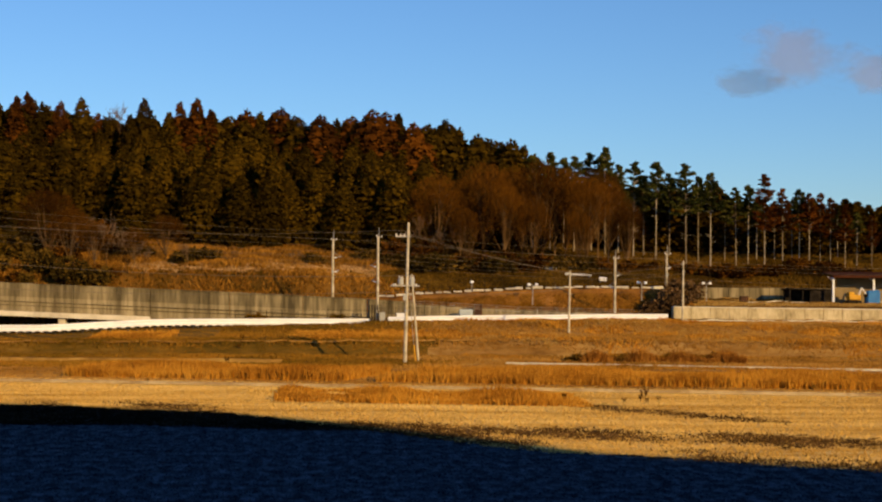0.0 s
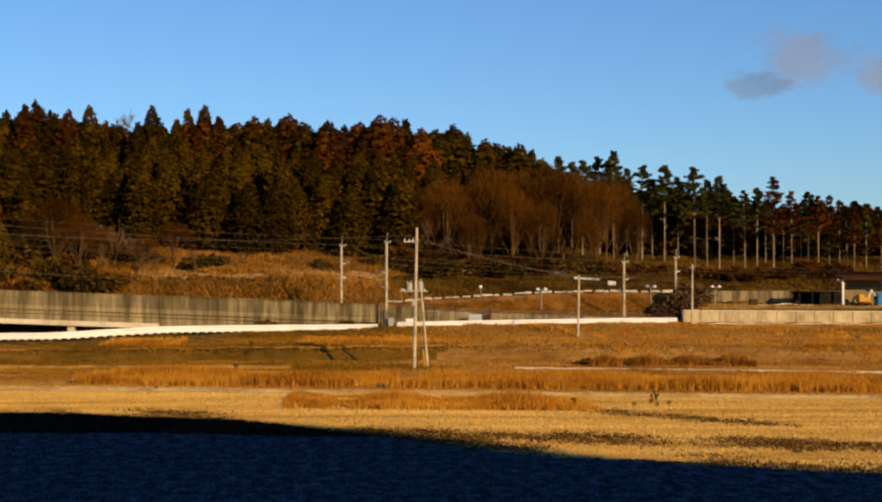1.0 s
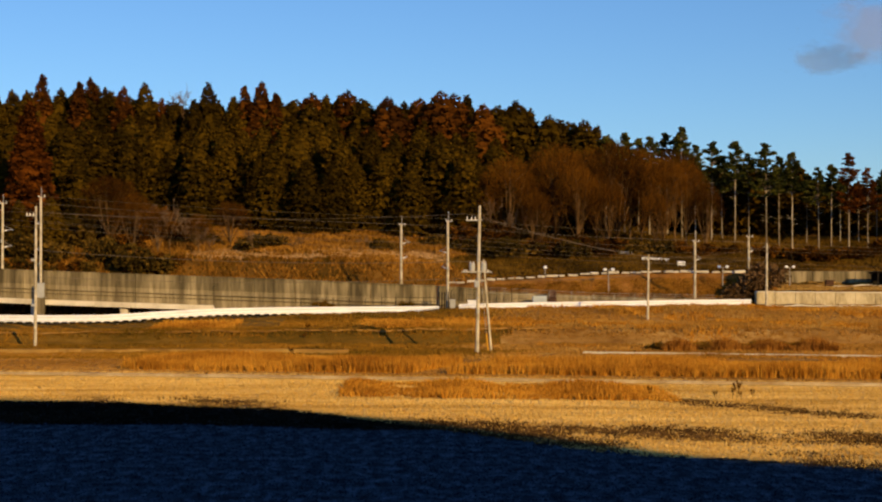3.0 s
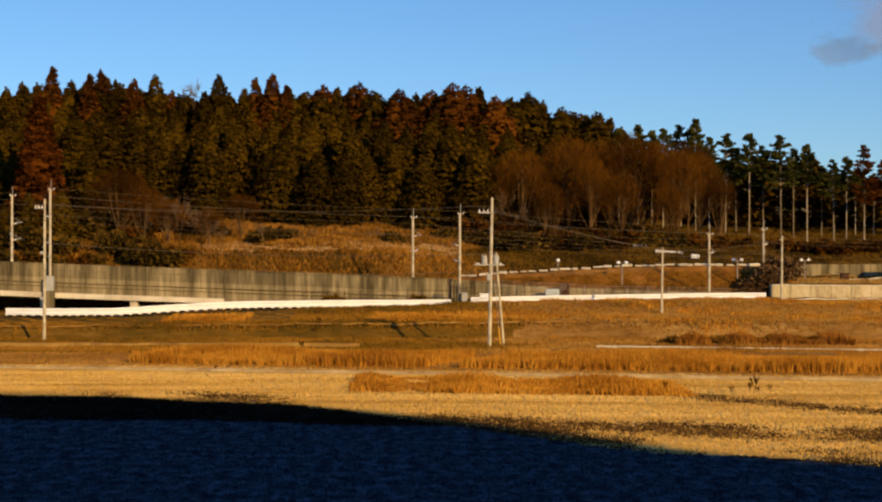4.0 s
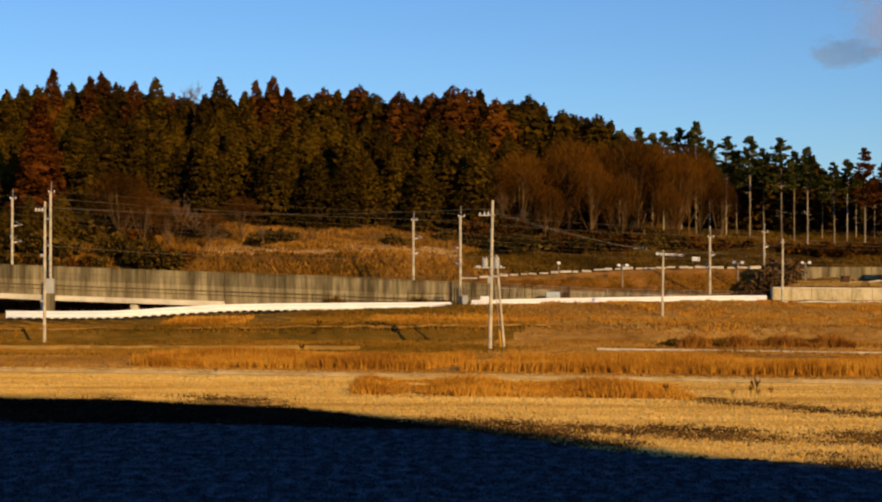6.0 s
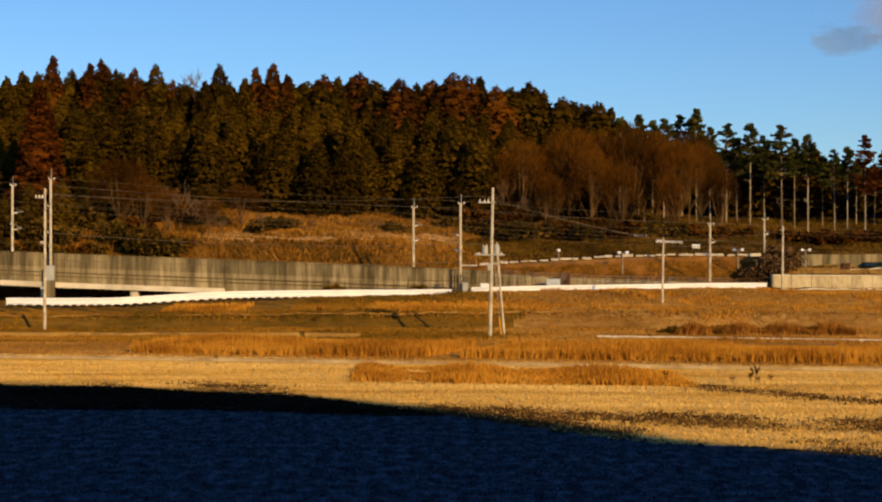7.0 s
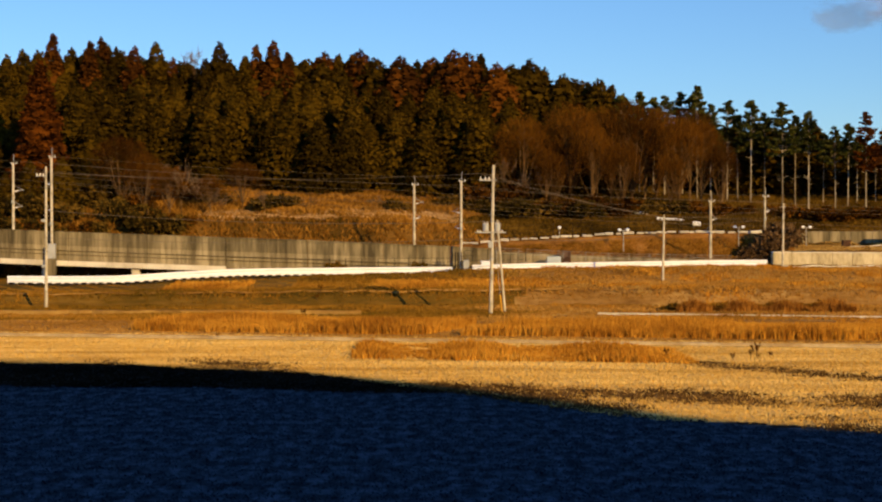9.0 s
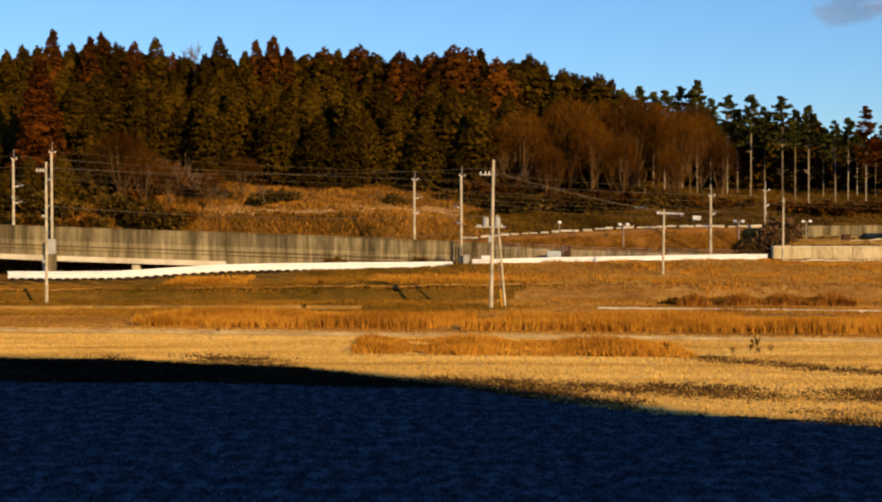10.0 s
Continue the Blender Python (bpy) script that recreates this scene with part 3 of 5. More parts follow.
EARTH = mat("rusty_earth_bank", [(0.15, 0.066, 0.014), (0.29, 0.128, 0.024), (0.42, 0.20, 0.042)], 0.3, 0.95, 3.0, 0.8, bump_dist=0.15)
tagged(new("earth_bank", mesh_of("earth_bank", bank, bank_f, EARTH)), "rusty brown earth bank beyond the track", "bank", kind="structure")


def bank_z(x, y):
    """Height of the earth bank beyond the track."""
    base = ground_z(x, np.full_like(x, 152.71))
    h = np.interp(y, [152.71, 154.19, 157.90, 160.12, 166.05], [0, 0.1, 0.6, 1.0, 1.02])
    return base + (np.interp(x, cx_, cz_) - 0.15 - base) * h


rb = np.random.default_rng(44)
bx_, by_ = rb.uniform(cx_[0] - 1, cx_[-1] + 1, 9000), rb.uniform(153.45, 159.01, 9000)
grass("bank_bracken", bx_, by_, 0.22, 0.08, 3, HILLGRASS, "short rusty bracken on the earth bank", 0.5, 45, bank_z)


# ---- guardrail ----
POSTSTEEL = mat("dull_post_steel", [(0.10, 0.08, 0.05), (0.16, 0.13, 0.09)], 2.0, 0.8, 10.0, 0.1)


def guardrail(points, label, post_gap=2.0, deep=0.68):
    """A white corrugated rail on short posts; points: x, y and the height of its top."""
    g = thing("guardrail", label, "guardrail")
    for (x0, y0, z0), (x1, y1, z1) in zip(points, points[1:]):
        v, f = [], []
        prof = ((0, 0), (-0.05, -0.04), (-0.06, -0.18), (0.0, -0.26), (0.0, -0.34), (-0.06, -0.42), (-0.05, -0.58), (0, -deep))
        for (x, y, z) in ((x0, y0, z0), (x1, y1, z1)):
            for o, h in prof:
                v.append((x, y + o, z + h))
            for o, h in reversed(prof):
                v.append((x, y + o + 0.03, z + h))
        k = 2 * len(prof)
        f = [(i, (i + 1) % k, k + (i + 1) % k, k + i) for i in range(k)]
        part("rail_beam", mesh_of("rail_beam", v, f, WHITE), WHITE, g)
        n = max(1, int(round(math.hypot(x1 - x0, y1 - y0) / post_gap)))
        for i in range(n):
            t = (i + 0.5) / n
            px, py, pz = x0 + (x1 - x0) * t, y0 + (y1 - y0) * t + 0.12, z0 + (z1 - z0) * t
            b = B()
            rod(b, (px, py, min(float(ground_z(px, py)) - 0.1, pz - 0.8)), (px, py, pz - 0.05), 0.06, seg=8)
            part("rail_post", b, POSTSTEEL, g)
            if post_gap < 1:
                # added black dash, in place of the shade in the gap below the rail
                b = B()
                box(b, (0.5, 0.1, 0.18), (px, py - 0.2, pz - deep), 0.02)
                part("shade_dash", b, DARKSTEEL, g, "dark dash added for the shaded gap under the rail")
    return g


guardrail([(-38.56, 136.40, 2.30), (-33.62, 136.40, 2.27), (-29.17, 136.60, 2.30), (-26.81, 137.30, 2.40), (-24.48, 138.30, 2.54), (-22.13, 139.40, 2.65), (-19.73, 140.50, 2.75), (-16.26, 141.60, 2.80), (-7.55, 143.30, 2.85), (1.00, 144.55, 2.85)], "long white corrugated guardrail beside the viaduct road", 0.78)
guardrail([(2.87, 145.29, 3.03), (9.40, 146.04, 3.17), (15.89, 146.78, 3.26), (22.44, 147.52, 3.35), (29.17, 148.26, 3.42), (31.40, 148.26, 3.42)], "white corrugated guardrail along the bank top", 2.0, 0.56)


# ---- poles ----
def mast(x, y, zb, zt, label, arms=(), r=0.135):
    """A concrete catenary mast with brackets, pins and insulators."""
    m = thing("catenary_mast", label, "railway mast", (x, y, zb), "catenary masts")
    h = zt - zb
    part("pole", rod(B(), (0, 0, -0.3), (0, 0, h - 0.9), r, r * 0.85, 12), POLECONC, m)
    part("top_pin", rod(B(), (0.06, 0, h - 1.2), (0.07, 0, h), 0.045, 0.03, 6), STEEL, m)
    b = B()
    box(b, (0.62, 0.07, 0.07), (0.1, -0.05, h - 0.95))
    part("crossarm", b, STEEL, m)
    for dx in (-0.17, 0.37):
        b = rod(B(), (dx, -0.05, h - 0.93), (dx, -0.05, h - 0.76), 0.05, 0.035, 8)
        part("insulator", b, PORCELAIN, m, "white porcelain insulator")
    for frac, side, ln in arms:
        z = h * frac
        b = rod(B(), (0, 0, z), (side * ln, 1.0, z + 0.15), 0.045, 0.045, 6)
        rod(b, (0, 0, z + 0.6), (side * ln * 0.85, 0.9, z + 0.18), 0.03, 0.03, 6)
        part("bracket", b, STEEL, m)
        b = rod(B(), (side * 0.18, 0.05, z - 0.02), (side * 0.4, 0.22, z + 0.05), 0.065, 0.065, 8)
        part("insulator", b, PORCELAIN, m, "white porcelain insulator")
    b = B()
    box(b, (0.22, 0.16, 0.3), (0.0, -0.24, h * 0.42), 0.02)
    part("junction_box", b, GREYBOX, m)
    return m


mast(-42.56, 152.71, 5.69, 13.85, "grey concrete catenary mast behind the parapet", ((0.55, 1, 0.8), (0.35, 1, 0.7)))
left_mast = mast(-37.44, 147.52, 1.63, 14.25, "tall grey catenary mast with a wide concrete foot", ((0.72, -1, 0.5), (0.52, -1, 0.5)))
b = B()
box(b, (0.75, 0.6, 2.05), (0, -0.12, 2.37), 0.05)
part("pier_collar", b, GREYBOX, left_mast, "pale grey steel collar")
b = B()
box(b, (0.8, 0.7, 2.2), (0, -0.1, 0.9), 0.05)
part("footing", b, CONC, left_mast, "stained concrete footing")
mast(-2.74, 152.71, 4.35, 11.73, "grey catenary mast behind the parapet", ((0.62, 1, 0.9), (0.42, 1, 0.6)))
mast(1.85, 146.78, 2.51, 11.91, "grey catenary mast beside a dark gate", ((0.58, -1, 0.8), (0.42, -1, 0.6)))
mast(26.70, 152.71, 3.13, 10.05, "grey catenary mast on the earth bank", ((0.6, 1, 0.8), (0.42, -1, 0.6)))
mast(33.33, 158.64, 5.13, 10.65, "grey catenary mast near the brush mound", ((0.55, 1, 0.7),), r=0.12)


def utility_pole(x, y, zb, zt, label, lean=0.0, r=0.16):
    """A round concrete utility pole, its head moved sideways by lean."""
    p = thing("utility_pole", label, "utility pole", (x, y, zb), "utility poles")
    h = zt - zb
    part("pole", rod(B(), (0, 0, -0.4), (lean, 0, h), r, r * 0.62, 12), POLECONC, p)
    for i in range(4, int(h / 0.75)):
        z = i * 0.75
        s = 1 if i % 2 else -1
        part("step_bolt", rod(B(), (lean * z / h, 0, z), (lean * z / h + s * 0.24, -0.02, z), 0.014, 0.014, 5), STEEL, p)
    return p, h


main_pole, mh = utility_pole(3.68, 115.64, 0.0, 11.27, "tall leaning concrete utility pole with two transformers", 0.21, 0.15)
ml = lambda z: 0.21 * z / mh
b = B()
z = 10.15
box(b, (1.25, 0.09, 0.1), (ml(z) - 0.42, -0.15, z))
part("crossarm", b, STEEL, main_pole)
for dx in (-0.95, -0.6, -0.32):
    part("insulator", rod(rod(B(), (ml(z) + dx, -0.15, z), (ml(z) + dx, -0.15, z + 0.2), 0.055, 0.035, 10), (ml(z) + dx, -0.15, z + 0.19), (ml(z) + dx, -0.15, z + 0.27), 0.035, 0.02, 8), PORCELAIN, main_pole, "white porcelain insulator")
z = 6.60
for s in (-0.5, 0.38):
    b = rod(B(), (ml(z) + s, -0.1, z - 0.3), (ml(z) + s, -0.1, z + 0.24), 0.22, 0.22, 14)
    rod(b, (ml(z) + s, -0.1, z + 0.24), (ml(z) + s, -0.1, z + 0.3), 0.23, 0.15, 14)
    tank = part("transformer", b, GREYBOX, main_pole, "pale grey transformer drum")
    for dx in (-0.12, 0.12):
        part("bushing", rod(B(), (ml(z) + s + dx, -0.15, z + 0.28), (ml(z) + s + dx, -0.15, z + 0.42), 0.035, 0.02, 8), PORCELAIN, tank)
b = B()
box(b, (2.3, 0.1, 0.1), (ml(z) - 0.15, -0.16, z - 0.38))
part("transformer_beam", b, STEEL, main_pole)
for dx in (-1.1, -0.92, 0.72):
    part("insulator", rod(B(), (ml(z) + dx, -0.16, z - 0.36), (ml(z) + dx, -0.16, z - 0.2), 0.06, 0.04, 8), PORCELAIN, main_pole, "white porcelain insulator")
z = 5.29
b = B()
box(b, (0.35, 0.22, 0.5), (ml(z) - 0.12, -0.25, z), 0.03)
part("junction_box", b, GREYBOX, main_pole)
for zz in (0.62, 0.5, 0.37, 0.28):
    part("band", rod(B(), (ml(mh * zz), 0, mh * zz), (ml(mh * zz + 0.12), 0, mh * zz + 0.12), 0.152, 0.152, 12), STEEL, main_pole, "steel clamp band")
stay = thing("stay_pole", "slanting concrete stay pole beside the utility pole", "utility pole", (4.87, 117.87, 0.05))
part("pole", rod(B(), (0, 0, -0.3), (-0.65, -0.9, 7.11), 0.105, 0.075, 10), POLECONC, stay)
guy = thing("guy_wire", "steel guy wire with a yellow plastic guard", "guy wire", (4.58, 117.50, 0.1))
part("wire", rod(B(), (0, 0, -0.1), (-0.60, -0.8, 6.43), 0.018, 0.018, 6), STEEL, guy)
part("guard", rod(B(), (0, 0, 0.02), (-0.13, -0.12, 1.33), 0.075, 0.075, 8), YELLOW, guy, "yellow guy guard")

left_pole, lh = utility_pole(-31.71, 123.06, 0.1, 11.47, "concrete utility pole with a short crossarm", 0.04, 0.14)
z = lh - 0.75
b = B()
box(b, (0.9, 0.08, 0.09), (-0.3, -0.14, z))
part("crossarm", b, STEEL, left_pole)
for dx in (-0.65, -0.4, -0.15):
    part("insulator", rod(B(), (dx, -0.14, z), (dx, -0.14, z + 0.22), 0.06, 0.04, 8), PORCELAIN, left_pole, "white porcelain insulator")
for zz, s in ((0.62, -1), (0.30, -1)):
    b = B()
    box(b, (0.3, 0.2, 0.22), (0.12 * s, -0.22, lh * zz), 0.02)
    part("junction_box", b, GREYBOX, left_pole)
right_pole, rh = utility_pole(19.85, 138.0, 1.65, 7.70, "slim concrete utility pole on the bank", 0.10, 0.12)
yard_pole, yh = utility_pole(33.38, 150.48, 2.6, 8.90, "slim concrete utility pole at the end of the wall", 0.06, 0.13)
for p, h in ((right_pole, rh), (yard_pole, yh)):
    b = B()
    box(b, (0.5, 0.07, 0.07), (0.0, -0.12, h - 0.35))
    part("crossarm", b, STEEL, p)


# ---- overhead wires ----
def wire(a, b, sag, r=0.010, label="thin dark overhead wire", n=16):
    cu = bpy.data.curves.new("overhead_wire", "CURVE")
    cu.dimensions, cu.bevel_depth, cu.bevel_resolution = "3D", r, 1
    sp = cu.splines.new("POLY")
    sp.points.add(n)
    for i in range(n + 1):
        t = i / n
        p = Vector(a).lerp(Vector(b), t)
        sp.points[i].co = (p.x, p.y, p.z - sag * 4 * t * (1 - t), 1)
    cu.materials.append(WIREMAT)
    return tagged(new("overhead_wire", cu), label, "wire", "overhead wires")


WIREMAT = mat("weathered_wire", [(0.10, 0.08, 0.055), (0.16, 0.13, 0.09)], 1.0, 0.6, 5.0, 0.0)
tops = [(-61.13, 152.71, 14.97), (-42.56, 152.71, 13.29), (-37.44, 147.52, 13.50), (-2.74, 152.71, 10.94), (1.88, 146.78, 11.32), (26.70, 152.71, 9.38), (33.36, 158.64, 9.95), (68.38, 167.53, 8.42)]
for i, j in ((0, 1), (1, 3), (2, 4), (3, 5), (4, 6), (5, 7)):
    for drop, sag in ((0.1, 0.25), (0.75, 0.35), (1.9, 0.45), (2.5, 0.25)):
        a, b = Vector(tops[i]), Vector(tops[j])
        a.z -= drop
        b.z -= drop
        wire(a, b, sag)
p_main = Vector((3.68, 115.64 - 0.15, 10.34))
for dx in (-0.95, -0.6, -0.32):
    wire(p_main + Vector((dx, 0, 0.3)), (-30.96 + dx * 0.5, 120.09, 10.92), 0.5)
    wire(p_main + Vector((dx, 0, 0.3)), (19.92 + dx * 0.2, 138.0, 7.5), 0.3)
wire((3.76, 115.64, 7.04), (-30.92, 120.09, 7.93), 0.5, 0.02)
wire((3.76, 115.64, 5.77), (-30.92, 120.09, 5.82), 0.4, 0.02)
wire((3.76, 115.64, 5.77), (19.92, 138.0, 6.0), 0.35, 0.02)
wire((19.95, 138.0, 7.4), (33.41, 150.48, 8.57), 0.3)
wire((19.95, 138.0, 6.95), (33.41, 150.48, 7.58), 0.3)
wire((33.41, 150.48, 8.57), (59.22, 159.38, 8.33), 0.3)
for dx in (-0.4, -0.15):
    wire((-30.92 + dx, 120.09, 10.92), (-52.97, 122.31, 12.43), 0.4)


# ---- fences and small fittings ----
def fence(points, gap, high, label, rails=(0.95, 0.5), mat_=DARKSTEEL, r=0.03):
    f = thing("fence", label, "fence")
    for (x0, y0, z0), (x1, y1, z1) in zip(points, points[1:]):
        n = max(1, int(round(abs(x1 - x0) / gap)))
        for i in range(n):
            t = i / n
            px, py, pz = x0 + (x1 - x0) * t, y0 + (y1 - y0) * t, z0 + (z1 - z0) * t
            part("fence_post", rod(B(), (px, py, pz - 0.15), (px, py, pz + high), r, r, 6), mat_, f)
        for k in rails:
            part("fence_rail", rod(B(), (x0, y0, z0 + high * k), (x1, y1, z1 + high * k), 0.016, 0.016, 5), mat_, f)
    return f


fence([(-12.23, 146.04, 2.75), (-4.49, 146.04, 2.80), (0.85, 146.04, 2.85)], 1.45, 0.85, "low dark wire fence in front of the viaduct wall")
fence([(2.21, 147.52, 2.87), (9.54, 148.26, 3.01)], 0.75, 1.5, "tall dark wire fence beside the track", (0.98, 0.66, 0.33))
fence([(5.21, 148.26, 3.99), (16.13, 149.00, 3.43), (28.26, 149.74, 3.19)], 2.2, 0.6, "thin wire fence along the low wall", (0.98, 0.6, 0.2), STEEL, 0.02)
fence([(5.70, 162.34, 5.10), (17.87, 162.34, 5.75), (34.56, 162.34, 5.99)], 1.9, 1.5, "tall thin wire fence on top of the earth bank", (0.98, 0.7, 0.45, 0.2), DARKSTEEL, 0.022)
gate = thing("metal_gate", "small dark steel gate at the foot of a mast", "gate", (1.01, 145.67, 2.44))
for dx in (0.0, 0.28, 0.52, 0.86):
    part("gate_post", rod(B(), (dx, 0, -0.2), (dx, 0, 1.76), 0.06, 0.06, 8), DARKSTEEL, gate)
b = B()
for i in range(6):
    rod(b, (0.0, 0, 0.2 + 0.25 * i), (0.28, 0, 0.2 + 0.25 * i), 0.025, 0.025, 5)
part("gate_bars", b, DARKSTEEL, gate)
cab = thing("control_cabinet", "grey steel control cabinet behind the guardrail", "cabinet", (2.30, 146.04, 2.43))
b = B()
box(b, (0.55, 0.4, 1.0), (0, 0, 0.5), 0.03)
part("body", b, GREYBOX, cab)
b = B()
box(b, (0.6, 0.46, 0.06), (0, 0, 1.03), 0.02)
part("lid", b, STEEL, cab)
b = B()
box(b, (0.46, 0.02, 0.85), (0, -0.212, 0.5))
part("door", b, GREYBOX, cab)
low_box = thing("cable_box", "low white cable box behind the guardrail", "cable box", (4.19, 146.78, 2.67))
b = B()
box(b, (0.85, 0.5, 0.7), (0, 0, 0.28), 0.04)
part("body", b, WHITE, low_box)
b = B()
box(b, (0.95, 0.6, 0.08), (0, 0, 0.66), 0.02)
part("lid", b, WHITE, low_box)
tank = thing("equipment_box", "pale blue equipment box beside the track", "equipment box", (10.84, 149.00, 2.99))
b = B()
box(b, (1.35, 0.7, 0.65), (0, 0, 0.42), 0.05)
part("body", b, SIGNBLUE, tank)
for dx in (-0.5, 0.5):
    b = B()
    box(b, (0.12, 0.5, 0.5), (dx, 0, -0.1))
    part("foot", b, CONC, tank)
relay = thing("relay_cabinet", "dark brown relay cabinet beside the track", "cabinet", (12.10, 149.00, 3.05))
RUSTSTEEL = mat("rusty_steel", [(0.05, 0.025, 0.015), (0.10, 0.045, 0.02)], 2.0, 0.8, 9.0, 0.3)
b = B()
box(b, (0.75, 0.5, 1.35), (0, 0, 0.6), 0.03)
part("body", b, RUSTSTEEL, relay)
b = B()
box(b, (0.3, 0.03, 1.1), (-0.17, -0.26, 0.62))
box(b, (0.3, 0.03, 1.1), (0.17, -0.26, 0.62))
part("door", b, RUSTSTEEL, relay)


def yard_lamp(x, y, zb, zt, n, label):
    l = thing("yard_lamp", label, "lamp", (x, y, zb))
    h = zt - zb
    part("post", rod(B(), (0, 0, -0.2), (0, 0, h), 0.05, 0.04, 8), STEEL, l)
    for i in range(n):
        dx = (i - (n - 1) / 2) * 0.8
        b = B()
        bmesh.ops.create_uvsphere(b, u_segments=12, v_segments=8, radius=0.2, matrix=Matrix.Translation((dx, -0.1, h + 0.05)) @ Matrix.Diagonal((1, 0.6, 0.8, 1)))
        part("lamp_head", b, WHITE, l, "white lamp head")
    if n > 1:
        part("lamp_arm", rod(B(), (-0.4 * (n - 1), 0, h), (0.4 * (n - 1), 0, h), 0.03, 0.03, 6), STEEL, l)
    return l


yard_lamp(12.24, 160.12, 5.29, 6.47, 1, "small white round lamp on the bank")
yard_lamp(18.48, 156.41, 4.01, 6.24, 2, "double white lamp on a thin post")
yard_lamp(30.20, 156.41, 4.87, 6.53, 2, "double white lamp near the brush mound")
yard_lamp(40.41, 170.50, 4.58, 6.51, 2, "double white lamp on the yard")
for x0, x1, d, w in ((22.50, 24.01, 242, 0.22), (24.44, 27.58, 236, 0.26), (27.57, 28.44, 228, 0.4)):
    yb = 0.7413 * d
    bd = thing("white_board", "long white board lying on the hillside", "board", ((x0 + x1) / 2, yb, float(ground_z((x0 + x1) / 2, yb)) + 0.5))
    b = B()
    box(b, (x1 - x0, 0.3, w), (0, 0, 0), 0.03, pose(0, 0, 0, 12, 4, 0))
    part("panel", b, WHITE, bd)
    for dx in (-0.35, 0.35):
        part("leg", rod(B(), (dx * (x1 - x0), 0.1, -0.8), (dx * (x1 - x0), 0.1, 0), 0.05, 0.05, 6), STEEL, bd)


# ---- yard with sheds ----
YS = 166.05
shed = thing("open_shed", "open shed with brown sheet roof and white posts", "shed", (0, 0, 0))
x0, zf, ze = 53.93, 4.3, 7.43
b = B()
box(b, (13.0, 4.2, 0.2), (x0 + 6.4, YS + 1.45, ze + 0.26), 0.03, pose(0, 0, 0, 6, 0, 0))
part("roof", b, ROOFRED, shed, "brown sheet metal roof")
b = B()
box(b, (13.1, 0.14, 0.3), (x0 + 6.4, YS - 0.62, ze + 0.02), 0.02)
part("gutter", b, ROOFRED, shed, "dark eaves gutter")
for dx in (0.0, 4.7, 9.4):
    b = B()
    box(b, (0.24, 0.24, ze - zf + 0.2), (x0 + dx + 0.1, YS, (ze + zf) / 2), 0.02)
    post = part("post", b, WHITE, shed, "white post")
    part("brace", rod(B(), (x0 + dx + 0.1, YS, ze - 0.5), (x0 + dx - 0.6, YS - 0.1, ze + 0.0), 0.06, 0.06, 6), WHITE, post)
b = B()
box(b, (11.0, 0.15, 3.2), (x0 + 7.0, YS + 3.1, zf + 1.6))
part("back_wall", b, BEIGE, shed, "beige board back wall")
b = B()
box(b, (0.15, 3.0, 3.2), (x0 + 12.4, YS + 1.5, zf + 1.6))
part("side_wall", b, BEIGE, shed, "beige board side wall")
b = B()
box(b, (2.6, 0.15, 1.9), (x0 + 2.0, YS + 1.8, zf + 0.95))
part("partition", b, BEIGE, shed, "beige board partition")

lean_to = thing("lean_to", "low dark lean-to shelter beside the shed", "shelter", (0, 0, 0))
b = B()
box(b, (5.39, 3.0, 0.16), (51.84, 167.53 + 1.2, 5.90), 0.03, pose(0, 0, 0, -3, 1.2, 0))
part("roof", b, DARKSTEEL, lean_to)
for px in (-2.4, -0.9, 0.9, 2.4):
    b = B()
    box(b, (0.14, 0.14, 1.4), (51.84 + px, 167.53, 5.90 - 0.7))
    part("post", b, DARKSTEEL, lean_to)
b = B()
box(b, (2.9, 0.12, 1.3), (53.19, 167.53 - 0.1, 5.90 - 0.72))
box(b, (5.2, 0.12, 1.35), (51.96, 167.53 + 2.4, 5.90 - 0.7))
part("back_wall", b, DARKSTEEL, lean_to)

digger = thing("small_excavator", "small yellow excavator parked under the shed roof", "excavator", (56.25, YS - 0.3, zf))
for dy in (-0.5, 0.5):
    b = B()
    box(b, (1.7, 0.32, 0.42), (0, dy, 0.23), 0.14)
    part("track", b, DARKSTEEL, digger, "black rubber track")
b = B()
box(b, (1.4, 1.1, 0.6), (0.05, 0, 0.78), 0.12)
box(b, (0.7, 0.9, 0.4), (-0.3, 0, 1.2), 0.1)
part("body", b, YELLOW, digger, "yellow engine body")
b = rod(B(), (0.6, 0, 0.9), (0.95, 0, 1.9), 0.12, 0.1, 8)
rod(b, (0.95, 0, 1.9), (1.45, 0, 1.2), 0.1, 0.08, 8)
part("arm", b, PORCELAIN, digger, "pale digging arm")
b = B()
box(b, (0.35, 0.5, 0.4), (1.45, 0, 1.0), 0.08)
part("bucket", b, DARKSTEEL, digger)
tarp = thing("tarpaulin_stack", "stack covered with a bright blue tarpaulin", "tarpaulin", (58.53, YS + 0.1, zf))
b = B()
box(b, (1.6, 1.1, 1.6), (0, 0, 0.8), 0.18)
for v in b.verts:
    v.co += Vector((0.08 * math.sin(v.co.z * 5), 0.06 * math.sin(v.co.x * 4), 0.05 * math.sin(v.co.x * 3)))
part("cover", b, BLUE, tarp)
b = B()
for i in range(3):
    box(b, (0.9, 0.7, 0.25), (-0.2 + 0.05 * i, -0.1, 0.13 + 0.26 * i), 0.04)
crate = thing("crate_stack", "dark low pile of boards on the yard", "pile", (44.57, 169.02, 4.35))
part("boards", b, RUSTSTEEL, crate)


